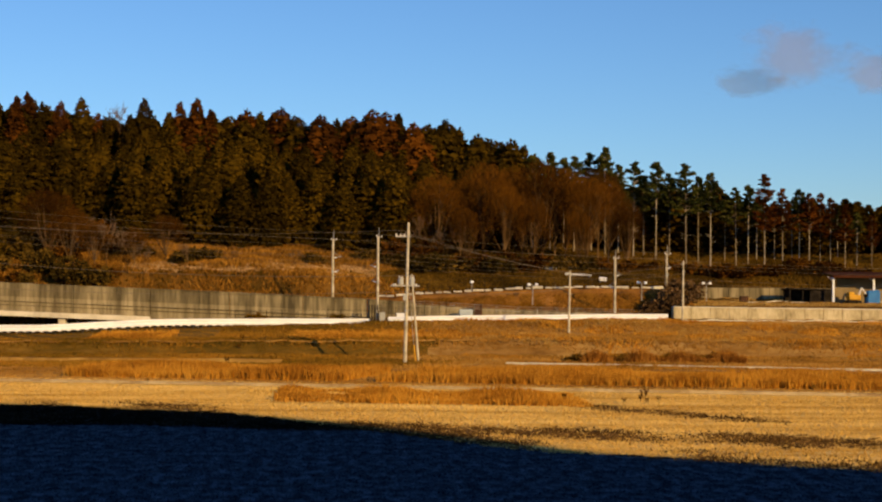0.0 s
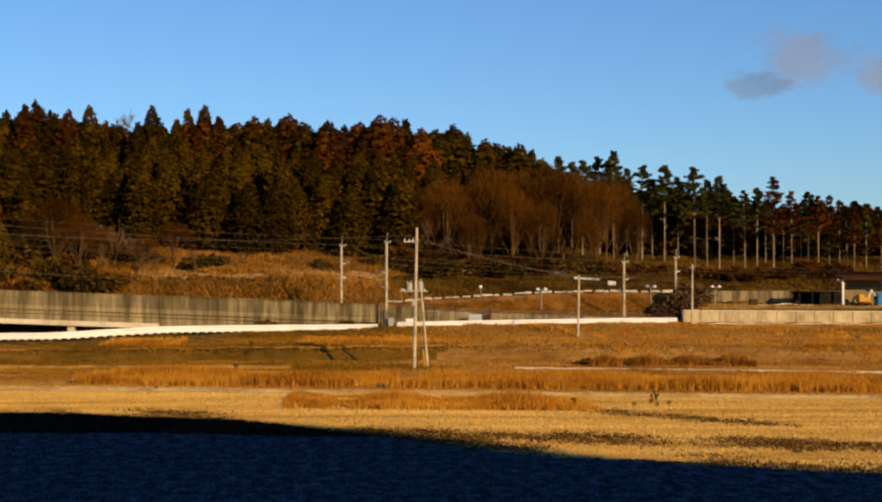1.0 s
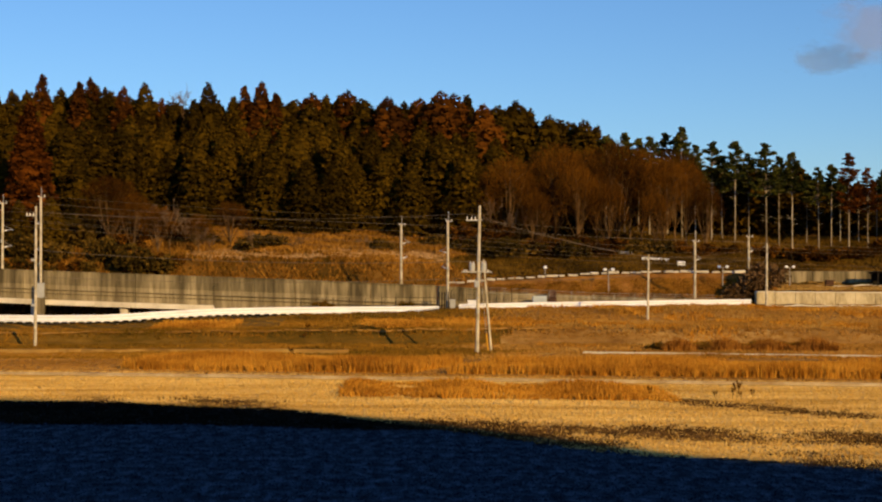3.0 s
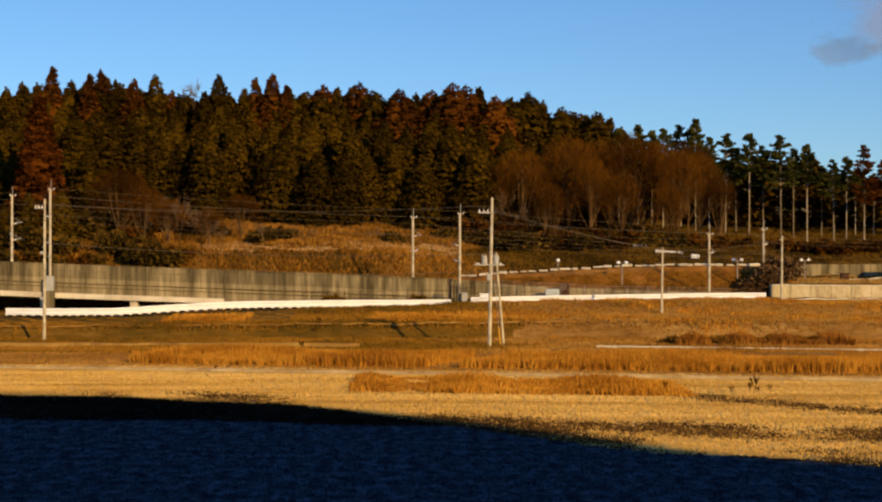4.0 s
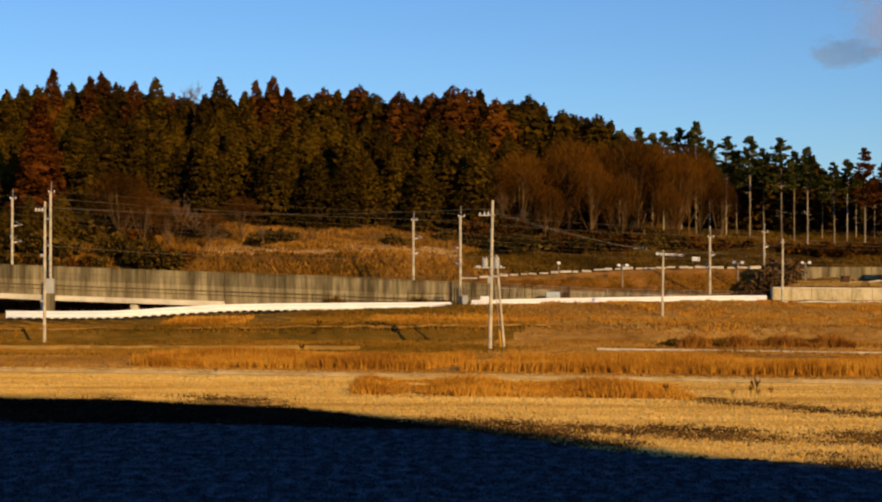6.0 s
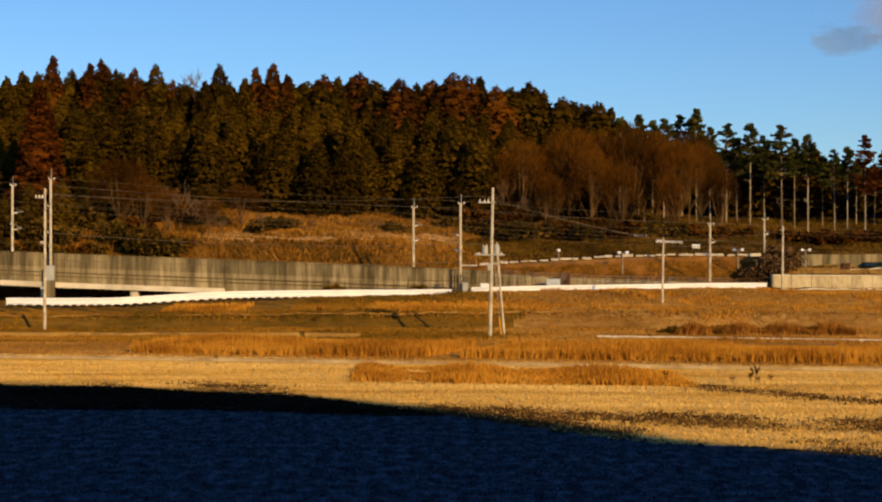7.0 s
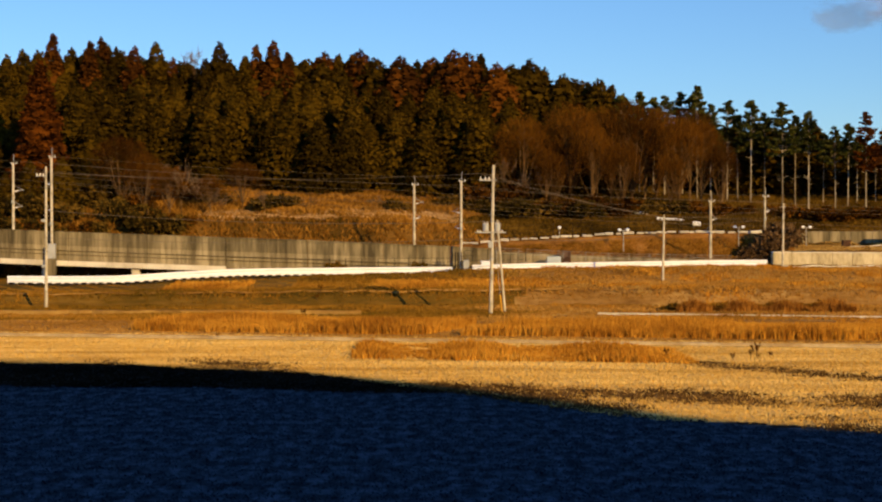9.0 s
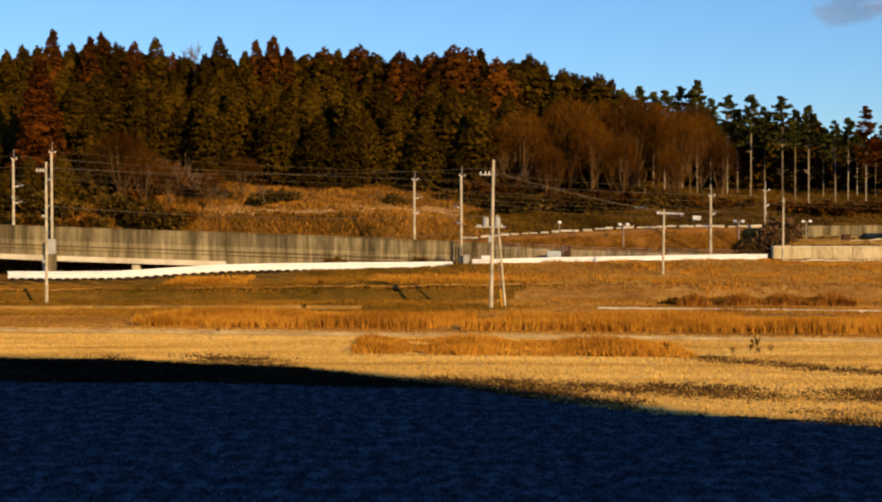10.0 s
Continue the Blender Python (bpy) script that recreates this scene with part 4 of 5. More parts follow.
# ---- trees ----
def sprays(centres, out, size, r, droop=0.4):
    """Small pointed sprays of foliage: a bent pair of triangles at each centre, pointing along out."""
    n = len(centres)
    s = (size * r.uniform(0.6, 1.4, n))[:, None]
    d = out + r.normal(0, 0.45, (n, 3))
    d[:, 2] -= droop * r.uniform(0.2, 1.0, n)
    d /= np.linalg.norm(d, axis=1)[:, None]
    side = np.cross(d, r.normal(0, 1, (n, 3)))
    side /= np.linalg.norm(side, axis=1)[:, None] + 1e-6
    c = np.empty((n, 4, 3))
    c[:, 0] = centres - d * s * 0.5
    c[:, 1] = centres + side * s * 0.42
    c[:, 2] = centres + d * s * 0.75
    c[:, 3] = centres - side * s * 0.42
    return c


def conifer_meshes(seed, material, wide=0.17, bare=0.06, n=1500, size=0.55, point=0.75, height=15.0):
    """Trunk and crown of a conifer of the given height; point: how early the crown narrows."""
    r = np.random.default_rng(seed)
    b = B()
    rod(b, (0, 0, -0.6), (0.05, 0, height * 0.97), 0.17, 0.03, 7)
    trunk = bpy.data.meshes.new("trunk")
    b.to_mesh(trunk)
    b.free()
    trunk.materials.append(BARK)
    def reach(t):
        return height * wide * np.minimum(1, (1 - t) / point + 0.02) ** 0.75 * (0.75 + 0.25 * np.minimum(1, t / 0.2))

    # whorls of limbs, each carrying sprays
    pts, outs = [], []
    limbs = 150
    for i in range(limbs):
        t = bare + (1 - bare) * ((i + r.random()) / limbs) ** 0.8
        ln = float(reach(t)) * r.uniform(0.72, 1.12)
        a = r.uniform(0, 2 * math.pi)
        k = max(9, int(n / limbs * (0.5 + ln / (height * wide))))
        u = np.sqrt(r.uniform(0.4, 1, k))
        ca = a + r.normal(0, 0.22, k)
        z = t * height + u * ln * r.uniform(-0.28, 0.10) + r.normal(0, 0.11, k)
        pts.append(np.stack([np.cos(ca) * u * ln, np.sin(ca) * u * ln, z], -1))
        outs.append(np.stack([np.cos(ca), np.sin(ca), np.full(k, 0.25)], -1))
    tip = np.stack([r.normal(0, 0.05, 30), r.normal(0, 0.05, 30), height * r.uniform(0.92, 1.0, 30)], -1)
    pts.append(tip)
    outs.append(np.tile([0, 0, 1.2], (30, 1)) + r.normal(0, 0.35, (30, 3)))
    pts, outs = np.concatenate(pts), np.concatenate(outs)
    sizes = size * np.clip(0.6 + 1.9 * (1 - pts[:, 2] / height), 0.6, 1.0)
    # the closed inside of the crown: overlapping boughs that face outwards
    m = int(n * 0.6)
    t = bare + (0.97 - bare) * r.random(m) ** 0.9
    a = r.uniform(0, 2 * math.pi, m)
    rad = reach(t) * r.uniform(0.55, 0.92, m)
    o = np.stack([np.cos(a), np.sin(a), np.full(m, 0.3)], -1) + r.normal(0, 0.42, (m, 3))
    o /= np.linalg.norm(o, axis=1)[:, None]
    side = np.cross(o, np.array([0, 0, 1.0]) + r.normal(0, 0.3, (m, 3)))
    side /= np.linalg.norm(side, axis=1)[:, None]
    up = np.cross(side, o)
    c = np.stack([np.cos(a) * rad, np.sin(a) * rad, t * height], -1)
    w = (np.clip(reach(t) * 0.24, 0.14, 0.34) * r.uniform(0.7, 1.3, m))[:, None]
    boughs = np.stack([c - up * w * 1.1, c + side * w, c + up * w * 0.9, c - side * w], 1)
    return trunk, soup("crown", np.concatenate([sprays(pts, outs, sizes, r), boughs]), material)


def branching(seed, height, levels, spread_, thick, start=0.25):
    """Limbs of a bare tree as segments (from, to, radius at both ends)."""
    r = random.Random(seed)
    segs = []

    def grow(p, d, ln, rad, level):
        q = p + d * ln
        segs.append((p, q, rad, rad * 0.68, level))
        if level == levels:
            return
        for i in range(3 if level < 2 else r.choice((2, 3, 3))):
            nd = (d + Vector((r.uniform(-1, 1), r.uniform(-1, 1), r.uniform(-0.25, 0.6))) * spread_).normalized()
            nd.z = max(nd.z, -0.1)
            grow(p + d * ln * r.uniform(0.6, 1.0), nd, ln * r.uniform(0.58, 0.8), rad * 0.55, level + 1)

    grow(Vector((0, 0, -0.4)), Vector((r.uniform(-0.06, 0.06), r.uniform(-0.06, 0.06), 1)).normalized(), height * start + 0.4, thick, 0)
    return segs


def bare_tree_meshes(seed, height=11.0, twig_n=2600, twig=0.62, bark=BARK, twig_mat=TWIG, spread_=0.62):
    """Trunk and limbs, and a haze of fine twigs, of a leafless tree."""
    segs = branching(seed, height, 4, spread_, 0.0095 * height)
    top = max(q.z for _, q, *_ in segs)
    k = height / top
    r = np.random.default_rng(seed)
    b = B()
    for p, q, r0, r1, lv in segs:
        if lv <= 3:
            rod(b, p * k, q * k, max(r0, min(0.02, 0.004 * height)), max(r1, min(0.014, 0.003 * height)), 5)
    trunk = bpy.data.meshes.new("trunk")
    b.to_mesh(trunk)
    b.free()
    trunk.materials.append(bark)
    ends = [(np.array(p * k), np.array(q * k)) for p, q, r0, r1, lv in segs if lv >= 3]
    idx = r.integers(0, len(ends), twig_n)
    P0, P1 = np.array([e[0] for e in ends])[idx], np.array([e[1] for e in ends])[idx]
    t = r.random(twig_n)[:, None]
    base = P0 + (P1 - P0) * t
    d = (P1 - P0) / (np.linalg.norm(P1 - P0, axis=1)[:, None] + 1e-6) + r.normal(0, 0.55, (twig_n, 3)) + np.array([0, 0, 0.35])
    d /= np.linalg.norm(d, axis=1)[:, None]
    side = np.cross(d, r.normal(0, 1, (twig_n, 3)))
    side /= np.linalg.norm(side, axis=1)[:, None]
    ln = twig * r.uniform(0.6, 1.6, twig_n)[:, None]
    c = np.stack([base - side * 0.026, base + side * 0.026, base + d * ln], 1)
    return trunk, soup("twig_crown", c, twig_mat)


def dome_tree_meshes(seed, height=11.0, twig_n=5200):
    """Slender pale limbs fanning out of a low fork, under a rounded haze of fine upright twigs."""
    r = np.random.default_rng(seed)
    b = B()
    fork = Vector((0, 0, height * r.uniform(0.12, 0.2)))
    rod(b, (0, 0, -0.4), fork, 0.15, 0.12, 7)
    mid = np.array([0, 0, height * 0.60])
    axes = np.array([height * 0.33, height * 0.33, height * 0.40])
    for i in range(15):
        a, e = r.uniform(0, 2 * math.pi), r.uniform(0.15, 1.45)
        end = mid + axes * 0.8 * np.array([math.cos(a) * math.cos(e), math.sin(a) * math.cos(e), math.sin(e)])
        bend = Vector(((end[0]) * 0.55, end[1] * 0.55, fork.z + (end[2] - fork.z) * 0.42))
        rod(b, fork, bend, 0.085, 0.055, 5)
        rod(b, bend, Vector(end), 0.055, 0.015, 5)
        for j in range(3):
            t = r.uniform(0.1, 0.8)
            p = bend.lerp(Vector(end), t)
            q = p + Vector((r.normal(0, 0.9), r.normal(0, 0.9), r.uniform(0.7, 1.9)))
            rod(b, p, q, 0.03, 0.01, 4)
    trunk = bpy.data.meshes.new("trunk")
    b.to_mesh(trunk)
    b.free()
    trunk.materials.append(LIMBBARK)
    d = r.normal(0, 1, (twig_n, 3))
    d /= np.linalg.norm(d, axis=1)[:, None]
    d[:, 2] = np.where(d[:, 2] < -0.45, -d[:, 2], d[:, 2])
    lumps = 1 + 0.10 * np.sin(d[:, 0] * 5 + seed) * np.sin(d[:, 2] * 6 + d[:, 1] * 4)
    some = r.random(twig_n) < 0.55 + 0.45 * np.clip(d[:, 2] + 0.3, 0, 1)       # thinner low down
    d, lumps = d[some], lumps[some]
    twig_n = len(d)
    p = mid + d * axes * (r.uniform(0.2, 1.0, twig_n) ** 0.55 * lumps)[:, None]
    g = d * 0.8 + r.normal(0, 0.4, (twig_n, 3)) + np.array([0, 0, 0.7])
    g /= np.linalg.norm(g, axis=1)[:, None]
    side = np.cross(g, r.normal(0, 1, (twig_n, 3)))
    side /= np.linalg.norm(side, axis=1)[:, None]
    ln = 0.55 * r.uniform(0.6, 1.5, twig_n)[:, None]
    c = np.stack([p - side * 0.024, p + side * 0.024, p + g * ln], 1)
    return trunk, soup("twig_crown", c, TWIG)


def pine_meshes(seed, height=13.0, material=PINE, crown=0.45, wide=1.9):
    """A tall bare pale trunk with broken stubs and a ragged crown in tiers at the top."""
    r = np.random.default_rng(seed)
    b = B()
    bend = r.uniform(-0.25, 0.25)
    rod(b, (0, 0, -0.5), (bend * 0.6, 0, height * 0.55), 0.10, 0.075, 8)
    rod(b, (bend * 0.6, 0, height * 0.55), (bend, 0, height * 0.98), 0.075, 0.025, 7)
    for i in range(7):
        z = height * r.uniform(0.25, 0.6)
        a = r.uniform(0, 6.28)
        rod(b, (bend * 0.6 * z / (height * 0.55), 0, z), (math.cos(a) * 0.7, math.sin(a) * 0.7, z + 0.25), 0.03, 0.012, 5)
    pts, outs = [], []
    tiers = 21
    for i in range(tiers):
        t = 1 - crown * (1 - (i + r.random() * 0.8) / tiers)
        ln = wide * (1.1 * (1 - (t - (1 - crown)) / crown) ** 0.85 + 0.12) * r.uniform(0.5, 1.25)
        for j in range(r.integers(3, 6)):
            a = r.uniform(0, 6.28)
            end = np.array([bend + math.cos(a) * ln, math.sin(a) * ln, t * height + r.uniform(0.0, 0.75) * ln / wide + 0.05])
            rod(b, (bend, 0, t * height), tuple(end), 0.04, 0.015, 4)
            k = int(22 + 30 * ln / wide)
            u = r.uniform(0.3, 1.05, k)[:, None]
            pts.append(np.array([bend, 0, t * height]) * (1 - u) + end * u + r.normal(0, 0.11, (k, 3)) * np.array([1, 1, 0.7]))
            outs.append(np.tile([math.cos(a), math.sin(a), 0.5], (k, 1)))
    trunk = bpy.data.meshes.new("trunk")
    b.to_mesh(trunk)
    b.free()
    trunk.materials.append(PALEBARK)
    return trunk, soup("crown", sprays(np.concatenate(pts), np.concatenate(outs), 0.25, r, 0.15), material)


def plant(name, meshes, names, x, y, high, base_high, label, category, group, turn, wide=1.0, sink=0.15):
    z = float(ground_z(x, y)) - sink
    t = thing(name, label, category, (x, y, z), group)
    k = high / base_high
    t.scale = (k * wide, k * wide, k)
    t.rotation_euler = (0, 0, turn)
    for me, nm in zip(meshes, names):
        p = part(nm, me, None, t)
        if nm in ("twig_crown", "foliage", "crown"):
            p["kind"] = "stuff"
    return t


rnd = random.Random(21)
cedars = [conifer_meshes(40 + i, CEDAR, wide=(0.21, 0.24, 0.19, 0.225)[i], point=(0.55, 0.65, 0.5, 0.6)[i], n=1700, size=0.36) for i in range(4)]
back_cedars = [conifer_meshes(60 + i, CEDAR, wide=(0.18, 0.21, 0.16)[i], point=(0.7, 0.85, 0.65)[i], n=1500, size=0.34) for i in range(3)]
broad_cedars = [conifer_meshes(65 + i, CEDAR, wide=(0.22, 0.25)[i], point=(0.42, 0.5)[i], n=1400, size=0.38) for i in range(2)]
round_cedars = [conifer_meshes(62 + i, (CEDAR, RUST, CEDAR)[i], wide=0.17, point=(0.32, 0.36, 0.28)[i], n=1600, size=0.34) for i in range(3)]
shade_cedars = [conifer_meshes(68 + i, CEDAR, wide=(0.2, 0.23)[i], point=0.7, n=800, size=0.8) for i in range(2)]
rusty = [conifer_meshes(70 + i, RUST, wide=(0.18, 0.21)[i], point=(0.95, 1.0)[i], n=1500, size=0.34) for i in range(2)]
larch = conifer_meshes(80, LARCH, wide=0.15, point=0.85, n=3500, size=0.30)
oaks = [dome_tree_meshes(90 + i) for i in range(4)]
pale_trees = [bare_tree_meshes(110 + i, 5.0, 450, 0.35, LIMBBARK, PALETWIG, 0.75) for i in range(3)]
pines = [pine_meshes(120 + i, 13.0, PINE, (0.45, 0.38, 0.5, 0.42)[i], (1.9, 1.6, 2.2, 1.5)[i]) for i in range(4)]
brown_pines = [pine_meshes(130 + i, 13.0, LARCH, (0.6, 0.5)[i], (1.5, 1.7)[i]) for i in range(2)]
CED = ("dark olive-green cedar with a dense drooping crown", "rust-brown winter cedar with a pointed crown")

# crest of the wood: sideways place and height of the tree tops
CREST = [(-60, 158), (-25, 168), (12, 172), (46, 170), (332, 186), (364, 180), (94, 135), (127, 160), (160, 148), (182, 142), (208, 160), (237, 158), (277, 150), (305, 178), (390, 150), (430, 186), (455, 155), (485, 148), (510, 168),
         (545, 180), (575, 168), (600, 172), (640, 164), (665, 178), (712, 176), (740, 183), (768, 178), (806, 165), (830, 170), (852, 172), (880, 188), (908, 190),
         (940, 182), (965, 196), (1000, 208), (1035, 219), (1062, 216), (1085, 226)]
CREST = [((u - 784) / 3688.4, (478 - v) / 3688.4) for u, v in CREST]
RUSTY_AT = (6, 8, 9, 11, 13, 16, 17, 18, 20, 22, 24, 26, 27, 28, 30)
far = 283
for i, (s, v) in enumerate(CREST):
    d = far + rnd.uniform(-5, 5)
    x, y, zt = s * d, 0.7413 * d, 6.7 + v * d
    z0 = float(ground_z(x, y))
    if s > -0.066 and i % 4 != 1:
        k = 1 if i in RUSTY_AT else (0, 2)[i % 2]
        plant("cedar", round_cedars[k], ("trunk", "crown"), x, y, zt - z0, 15, CED[k == 1], "tree", "wood", rnd.uniform(0, 6), 1.5)
    elif i in RUSTY_AT:
        plant("cedar", rusty[i % 2], ("trunk", "crown"), x, y, zt - z0, 15, CED[1], "tree", "wood", rnd.uniform(0, 6), 1.3)
    else:
        plant("cedar", back_cedars[i % 3], ("trunk", "crown"), x, y, zt - z0, 15, CED[0], "tree", "wood", rnd.uniform(0, 6), 1.3)
cs = np.array([c[0] for c in CREST])
cv = np.array([c[1] for c in CREST])


def crest(s):
    """Smoothed height of the crest at a sideways place."""
    w = np.exp(-((cs - s) / 0.018) ** 2) + 1e-9
    return float((w * cv).sum() / w.sum())


def row(d, step_, drop, lo, hi, kinds, seed, wide=1.0, names=("trunk", "crown"), label=CED[0]):
    r = random.Random(seed)
    u = lo
    i = 0
    while u < hi:
        s = (u - 784) / 3688.4
        dd = d + r.uniform(-5, 5)
        zt = 6.7 + (crest(s) - (drop + r.uniform(-12, 16)) / 3688.4) * dd
        x, y = s * dd, 0.7413 * dd
        h = zt - float(ground_z(x, y))
        if h > 4:
            plant("cedar", kinds[r.randrange(len(kinds))], names, x, y, h, 15, label, "tree", "wood", r.uniform(0, 6), wide * r.uniform(0.9, 1.15))
        u += step_ * r.uniform(0.75, 1.25)
        i += 1


row(290, 28, 11, -120, 1110, broad_cedars + back_cedars[:1], 1, 1.25)
row(286, 32, 22, -120, 1110, broad_cedars, 11, 1.25)
row(281, 30, 38, -120, 1100, back_cedars, 2, 1.35)
row(271, 36, 58, -100, 1080, cedars, 3, 1.3)
row(262, 46, 85, -80, 330, cedars, 4, 1.25)
row(262, 46, 80, 330, 900, cedars, 5, 1.3)
row(254, 46, 105, 480, 850, cedars, 6, 1.3)
row(248, 60, 130, -80, 210, cedars, 7, 1.3)
row(240, 70, 190, -80, 170, cedars, 8, 1.3)
row(234, 52, 205, -80, 130, cedars, 9, 1.3)
plant("larch", larch, ("trunk", "crown"), -46.07, 176.43, 25.80 - float(ground_z(-46.07, 176.43)), 15, "tall rust-red larch with a feathery narrow crown", "tree", "", 1.0, 1.5)
plant("bare_tree", pale_trees[0], ("trunk", "twig_crown"), -34.04, 213.49, 31.37 - float(ground_z(-34.04, 213.49)), 5.0, "thin pale leafless tree above the cedar wood", "tree", "", 0.3, 0.5)

# leafless brown trees in front of the wood
for u, v, d, w in ((882, 315, 254, 0.8), (925, 282, 250, 0.95), (970, 305, 255, 0.8), (1012, 262, 252, 1.0), (1050, 300, 247, 0.85), (1085, 290, 256, 0.9), (1122, 256, 254, 1.05), (1165, 270, 258, 0.95), (1205, 285, 252, 0.9),
                   (1245, 292, 256, 0.85), (1280, 330, 252, 0.8), (1105, 330, 246, 0.9), (980, 345, 244, 0.8), (1190, 345, 246, 0.8), (1145, 300, 262, 1.0), (1060, 268, 264, 0.9), (1225, 270, 266, 0.9),
                   (215, 318, 236, 1.3), (300, 372, 232, 1.2), (430, 362, 240, 1.3), (255, 350, 234, 1.2), (372, 385, 236, 1.2)):
    s, vv = (u - 784) / 3688.4, (478 - v) / 3688.4
    x, y = s * d, 0.7413 * d
    plant("leafless_tree", oaks[rnd.randrange(4)], ("trunk", "twig_crown"), x, y, 6.7 + vv * d - float(ground_z(x, y)), 11.0, "leafless brown broadleaf tree with a rounded twiggy crown", "tree", "leafless trees", rnd.uniform(0, 6), w)

# pines with bare trunks
NEAR_PINES = (
    (1102, 246, 276, 0), (1135, 240, 274, 0), (1160, 250, 280, 0), (1180, 247, 276, 0), (1212, 240, 278, 0),
    (1238, 230, 274, 0), (1262, 262, 280, 0), (1291, 255, 270, 0), (1310, 280, 276, 0), (1333, 255, 268, 0),
    (1358, 275, 276, 0), (1390, 258, 266, 0), (1412, 282, 274, 0), (1436, 275, 268, 0), (1462, 312, 276, 0),
    (1484, 300, 270, 0), (1506, 296, 272, 0),
)
YARD_PINES = (
    (1522, 320, 276, 0), (1538, 274, 266, 1), (1555, 325, 280, 1), (1572, 302, 268, 1), (1588, 322, 280, 0),
    (1603, 303, 270, 0), (1622, 310, 268, 1), (1642, 308, 274, 1), (1662, 317, 270, 1), (1675, 340, 280, 0),
    (1690, 329, 268, 1), (1712, 345, 272, 0), (1741, 348, 268, 1), (1768, 352, 272, 1), (1800, 356, 268, 1),
    (1835, 350, 270, 0),
)
for u, v, d, kind in NEAR_PINES + YARD_PINES:
    s, vv = (u - 784) / 3688.4, (478 - v) / 3688.4
    x, y = s * d, 0.7413 * d
    kinds = brown_pines if kind else pines
    plant("pine", kinds[rnd.randrange(len(kinds))], ("trunk", "crown"), x, y, 6.7 + vv * d - float(ground_z(x, y)), 13.0, ("tall pine with a bare pale trunk and ragged crown", "tall brownish conifer with a bare pale trunk")[kind], "tree", "pines", rnd.uniform(0, 6), 1.05)
# dark wood floor behind the pines
r2 = random.Random(77)
for i in range(70):
    u = 1090 + i * 10.5
    d = r2.uniform(284, 305)
    x, y = (u - 784) / 3688.4 * d, 0.7413 * d
    h = r2.uniform(6.5, 9.0) * (1.1 if u < 1450 else 0.9)
    plant("cedar", shade_cedars[r2.randrange(2)], ("trunk", "crown"), x, y, h, 15, "dark young cedar in the depth of the wood", "tree", "wood", r2.uniform(0, 6), 1.9)


# ---- bushes ----
def bush_meshes(seed, n=900, material=BUSH, size=0.22):
    r = np.random.default_rng(seed)
    b = B()
    for i in range(7):
        a = r.uniform(0, 6.28)
        rod(b, (0, 0, -0.2), (math.cos(a) * 0.7, math.sin(a) * 0.7, r.uniform(0.7, 1.3)), 0.04, 0.015, 5)
    me = bpy.data.meshes.new("stems")
    b.to_mesh(me)
    b.free()
    me.materials.append(BARK)
    lobes = r.uniform(-1, 1, (9, 3)) * np.array([0.85, 0.85, 0.35]) + np.array([0, 0, 0.85])
    c = lobes[r.integers(0, 9, n)]
    d = r.normal(0, 1, (n, 3))
    d /= np.linalg.norm(d, axis=1)[:, None]
    p = c + d * r.uniform(0.25, 0.55, n)[:, None]
    p[:, 2] = np.abs(p[:, 2])
    return me, soup("foliage", sprays(p, d, size, r, 0.1), material)


green_bushes = [bush_meshes(140 + i) for i in range(3)]
scrub = [bush_meshes(157 + i, 900, BANKGRASS, 0.2) for i in range(2)]
brush = [bush_meshes(155 + i, 1500, BRUSH, 0.16) for i in range(2)]
brown_bushes = [bush_meshes(150 + i, 1100, TWIG, 0.2) for i in range(2)]
LEFT_BUSHES = (
    (-10, 219, 2.4, 1.2, 0), (12, 219, 2.0, 1.3, 0), (30, 226, 2.8, 1.2, 0), (40, 218.5, 2.3, 1.2, 0), (60, 224, 2.6, 1.2, 0),
    (66, 219, 1.8, 1.2, 1), (100, 218.5, 1.9, 1.1, 0), (100, 222, 1.9, 1.2, 1), (118, 221, 2.2, 1.1, 0), (140, 219, 1.6, 1.2, 1),
    (140, 238, 3.4, 1.2, 0), (165, 219, 1.7, 1.2, 0), (180, 242, 3.6, 1.2, 0),
)
SLOPE_BUSHES = (
    (195, 222, 2.5, 0.9, 0), (230, 236, 2.2, 1.3, 1), (240, 248, 3.0, 1.5, 1), (245, 220, 2.6, 1.0, 0), (270, 219, 2.0, 1.2, 0),
    (290, 246, 3.6, 1.5, 1), (305, 219, 2.3, 1.1, 0), (325, 220, 1.5, 1.0, 1), (335, 247, 2.6, 1.4, 1), (380, 243, 1.6, 1.4, 0),
    (470, 240, 1.8, 1.4, 0), (505, 242, 1.6, 1.3, 0), (590, 198.2, 1.15, 0.9, 1),
)
MIDDLE_BUSHES = (
    (602, 198.2, 0.95, 1.0, 1), (700, 240, 1.3, 1.5, 0), (745, 198.6, 1.0, 0.9, 1), (800, 246, 1.5, 1.4, 0), (850, 243, 1.5, 1.5, 0),
    (880, 246, 3.5, 1.2, 1), (905, 238, 2.4, 1.4, 0), (950, 240, 2.2, 1.5, 0), (1000, 242, 2.2, 1.5, 1), (1040, 240, 2.0, 1.4, 0),
    (1090, 243, 2.4, 1.5, 1), (1140, 244, 2.0, 1.5, 0), (1200, 246, 1.9, 1.6, 0),
)
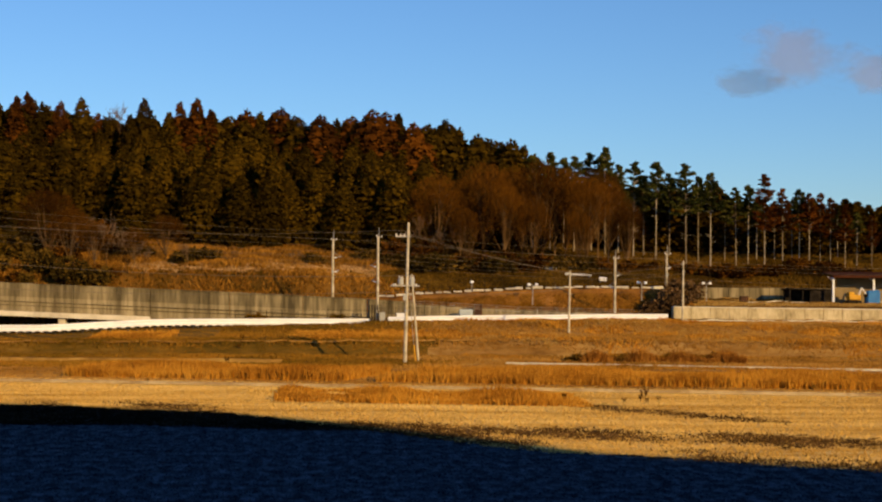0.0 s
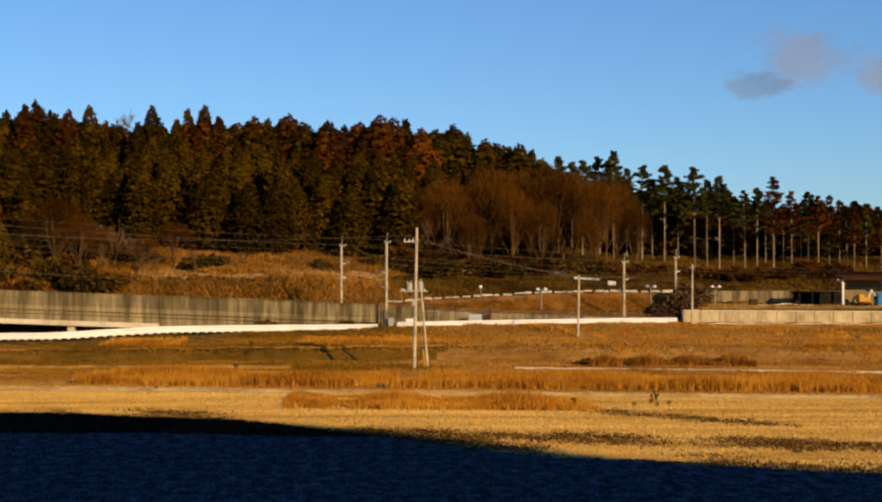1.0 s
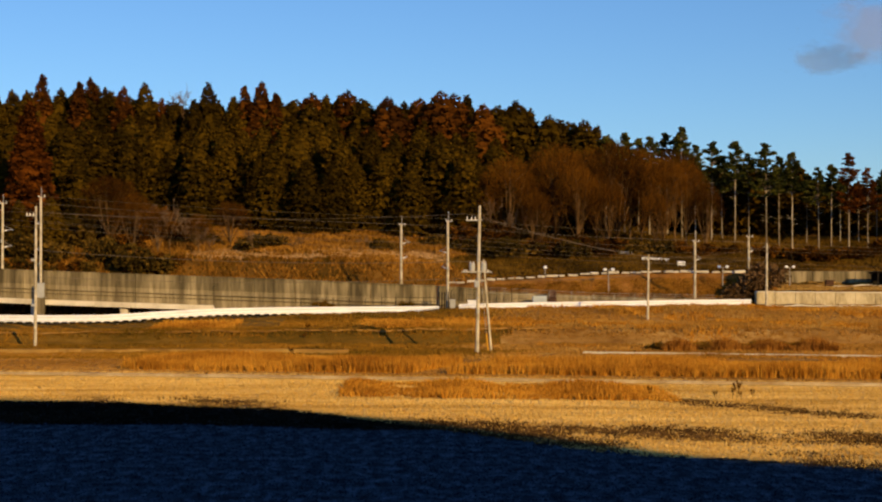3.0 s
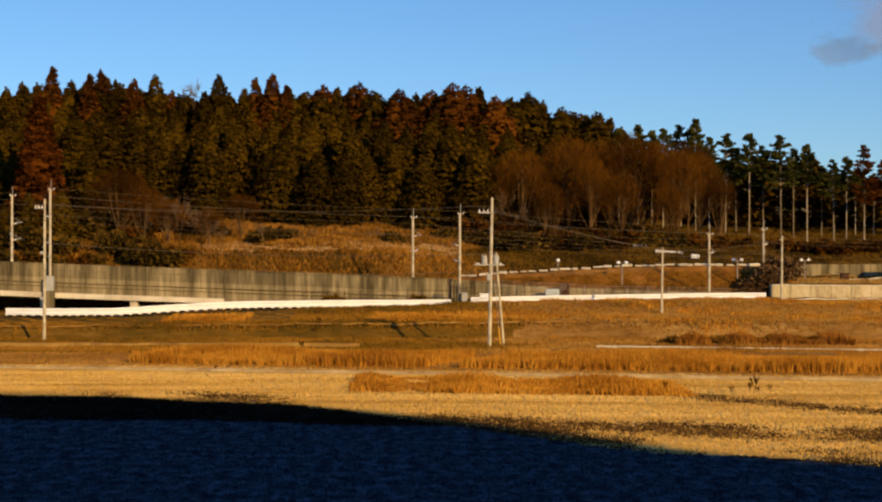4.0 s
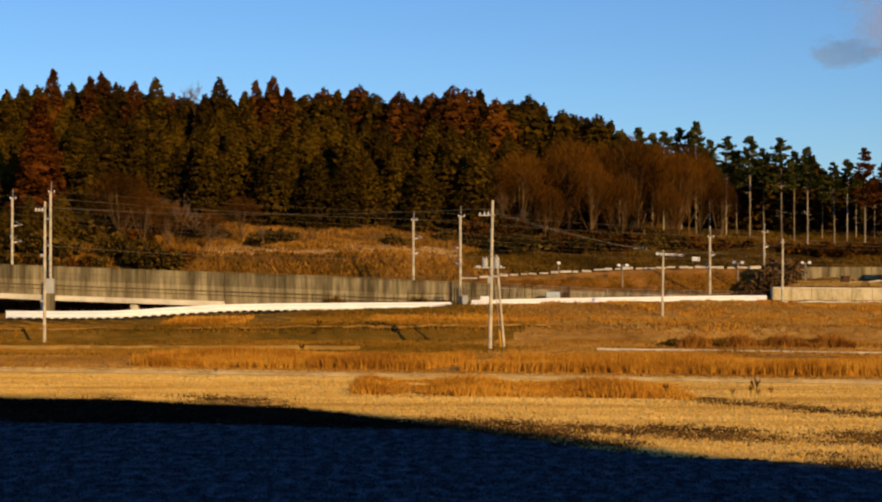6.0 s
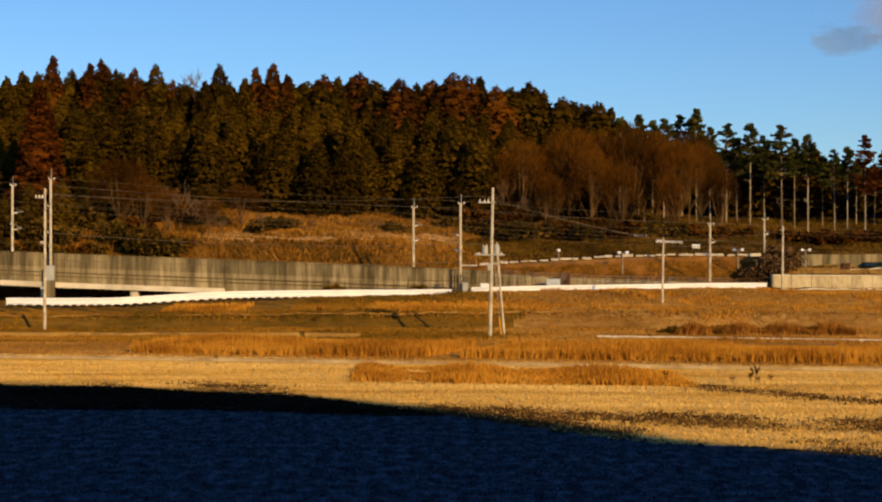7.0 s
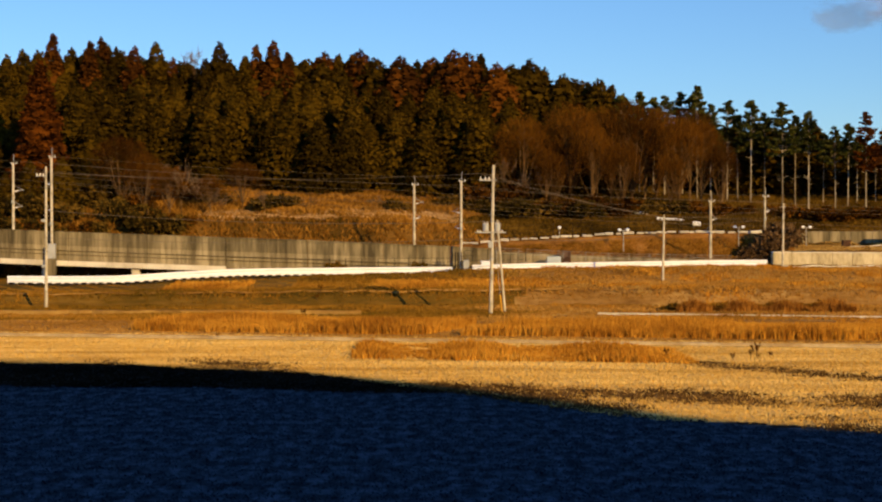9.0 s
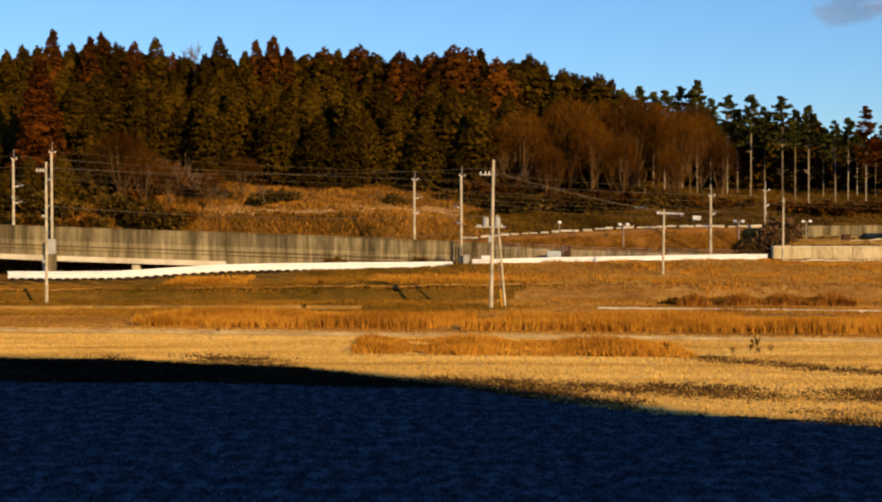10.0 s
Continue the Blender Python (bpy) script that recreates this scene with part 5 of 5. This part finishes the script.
RIGHT_BUSHES = (
    (1260, 246, 1.8, 1.6, 1), (1320, 248, 1.3, 1.6, 1), (1380, 252, 1.6, 1.6, 1), (1440, 252, 1.8, 1.6, 1), (1500, 252, 1.7, 1.7, 1),
    (1560, 254, 1.7, 1.7, 1), (1600, 262, 2.0, 1.2, 1), (1620, 254, 1.4, 1.5, 1), (1660, 252, 2.2, 1.5, 1), (1720, 254, 1.4, 1.5, 1),
)
for u, d, h, w, k in LEFT_BUSHES + SLOPE_BUSHES + MIDDLE_BUSHES + RIGHT_BUSHES:
    x, y = (u - 784) / 3688.4 * d, 0.7413 * d
    kinds = scrub if d < 199 else brown_bushes if k else green_bushes
    plant("bush", kinds[rnd.randrange(len(kinds))], ("stem", "foliage"), x, y, h, 1.5, ("dark evergreen bush on the hillside", "russet leafless bush on the hillside")[k], "bush", "hillside bushes", rnd.uniform(0, 6), w)
for u, d, h, w, i in ((360, 221, 5.0, 0.9, 0), (322, 226, 6.5, 0.6, 1), (470, 232, 2.8, 1.3, 2), (545, 234, 2.2, 1.3, 0), (392, 222, 3.0, 0.9, 1), (290, 236, 6.0, 0.8, 2), (665, 236, 2.2, 1.2, 1), (905, 246, 6.5, 0.7, 0), (945, 246, 5.5, 0.8, 1)):
    x, y = (u - 784) / 3688.4 * d, 0.7413 * d
    plant("leafless_tree", pale_trees[i], ("trunk", "twig_crown"), x, y, h, 5.0, "small pale leafless tree on the hillside", "tree", "leafless trees", rnd.uniform(0, 6), w)

# brush mound by the end of the guardrail
for u, d, h, w in ((1318, 207, 0.8, 1.5), (1333, 208, 1.2, 1.4), (1350, 209, 2.0, 1.3), (1368, 210, 2.6, 1.1), (1304, 207, 0.5, 1.5), (1384, 211, 3.0, 0.9), (1398, 212, 2.6, 0.8), (1345, 206, 0.9, 1.6)):
    x, y = (u - 784) / 3688.4 * d, 0.7413 * d
    plant("brush_heap", brush[rnd.randrange(2)], ("stem", "foliage"), x, y, h, 1.5, "dark brown tangled brush heap by the track", "bush", "brush heap", rnd.uniform(0, 6), w)
for i in range(26):
    u, d = 1185 + i * 11.5, 160 + rnd.uniform(0, 6)
    x, y = (u - 784) / 3688.4 * d, 0.7413 * d
    plant("bush", scrub[rnd.randrange(2)], ("stem", "foliage"), x, y, rnd.uniform(0.35, 0.8), 1.5, "low reddish-brown scrub at the foot of the bank", "bush", "low scrub", rnd.uniform(0, 6), 1.5)
# dry stalks and dark tufts in the fields
stalks = [bare_tree_meshes(160 + i, 1.1, 120, 0.14, BARK, TWIG, 0.4) for i in range(2)]
for u, d, h in ((1341, 102, 1.0), (1334, 102.5, 0.6), (1350, 101.5, 0.5), (385, 122, 0.45), (565, 172, 0.9), (562, 171, 0.8), (540, 147, 0.9), (1372, 103, 0.5), (1186, 104, 0.6), (1304, 101.5, 0.5)):
    x, y = (u - 784) / 3688.4 * d, 0.7413 * d
    plant("dry_weed", stalks[rnd.randrange(2)], ("stem", "twig_crown"), x, y, h, 1.1, "dry brown weed standing in the field", "weed", "dry weeds", rnd.uniform(0, 6), 0.9, 0.03)

# ---- small cloud, far beyond the wood ----
cm = bpy.data.materials.new("thin_cloud")
cm.use_nodes = True
n, l = cm.node_tree.nodes, cm.node_tree.links
tc = n.new("ShaderNodeTexCoord")
n1 = n.new("ShaderNodeTexNoise")
n1.inputs["Scale"].default_value, n1.inputs["Detail"].default_value, n1.inputs["Roughness"].default_value = 2.2, 6, 0.55
l.new(tc.outputs["Object"], n1.inputs["Vector"])
gr = n.new("ShaderNodeTexGradient")
gr.gradient_type = "SPHERICAL"
l.new(tc.outputs["Object"], gr.inputs["Vector"])
ma = n.new("ShaderNodeMath")
ma.operation = "MULTIPLY_ADD"
l.new(n1.outputs["Fac"], ma.inputs[0])
ma.inputs[1].default_value = 1.1
l.new(gr.outputs["Fac"], ma.inputs[2])
rp = n.new("ShaderNodeValToRGB")
rp.color_ramp.interpolation = "EASE"
rp.color_ramp.elements[0].position, rp.color_ramp.elements[0].color = 0.52, (0, 0, 0, 1)
rp.color_ramp.elements[1].position, rp.color_ramp.elements[1].color = 1.0, (0.45, 0.45, 0.45, 1)
dv = n.new("ShaderNodeMath")
dv.operation = "MULTIPLY"
dv.inputs[1].default_value = 0.8
l.new(ma.outputs[0], dv.inputs[0])
l.new(dv.outputs[0], rp.inputs["Fac"])
df = n.new("ShaderNodeBsdfDiffuse")
df.inputs["Color"].default_value = (0.24, 0.25, 0.38, 1)
tp = n.new("ShaderNodeBsdfTransparent")
mx = n.new("ShaderNodeMixShader")
l.new(rp.outputs["Color"], mx.inputs[0])
l.new(tp.outputs[0], mx.inputs[1])
l.new(df.outputs[0], mx.inputs[2])
l.new(mx.outputs[0], n["Material Output"].inputs["Surface"])
cm2 = cm.copy()
cm2.node_tree.nodes["Diffuse BSDF"].inputs["Color"].default_value = (0.15, 0.21, 0.38, 1)
CD = 330.0
for k, (s, v, a, bb) in enumerate(((0.218, 0.113, 0.036, 0.021), (0.270, 0.108, 0.034, 0.015), (0.204, 0.104, 0.026, 0.011))):
    v_, f_ = [], []
    for j in range(13):
        for i in range(21):
            px, pz = (i / 10 - 1) * 1.1, (j / 6 - 1) * 1.1
            v_.append((px, 0.25 * math.sin(px * 3 + k) * math.cos(pz * 2), pz))
    for j in range(12):
        for i in range(20):
            f_.append((j * 21 + i, j * 21 + i + 1, (j + 1) * 21 + i + 1, (j + 1) * 21 + i))
    c = new("cloud", mesh_of("cloud", v_, f_, (cm, cm, cm2)[k], True))
    c.location = (s * CD, 0.7413 * CD + 6 * k, 7.3 + v * CD)
    c.scale = (a * CD, 4, bb * CD)
    c.visible_shadow = False
    tagged(c, "thin mauve-grey cloud wisp in clear sky", "cloud", kind="structure")
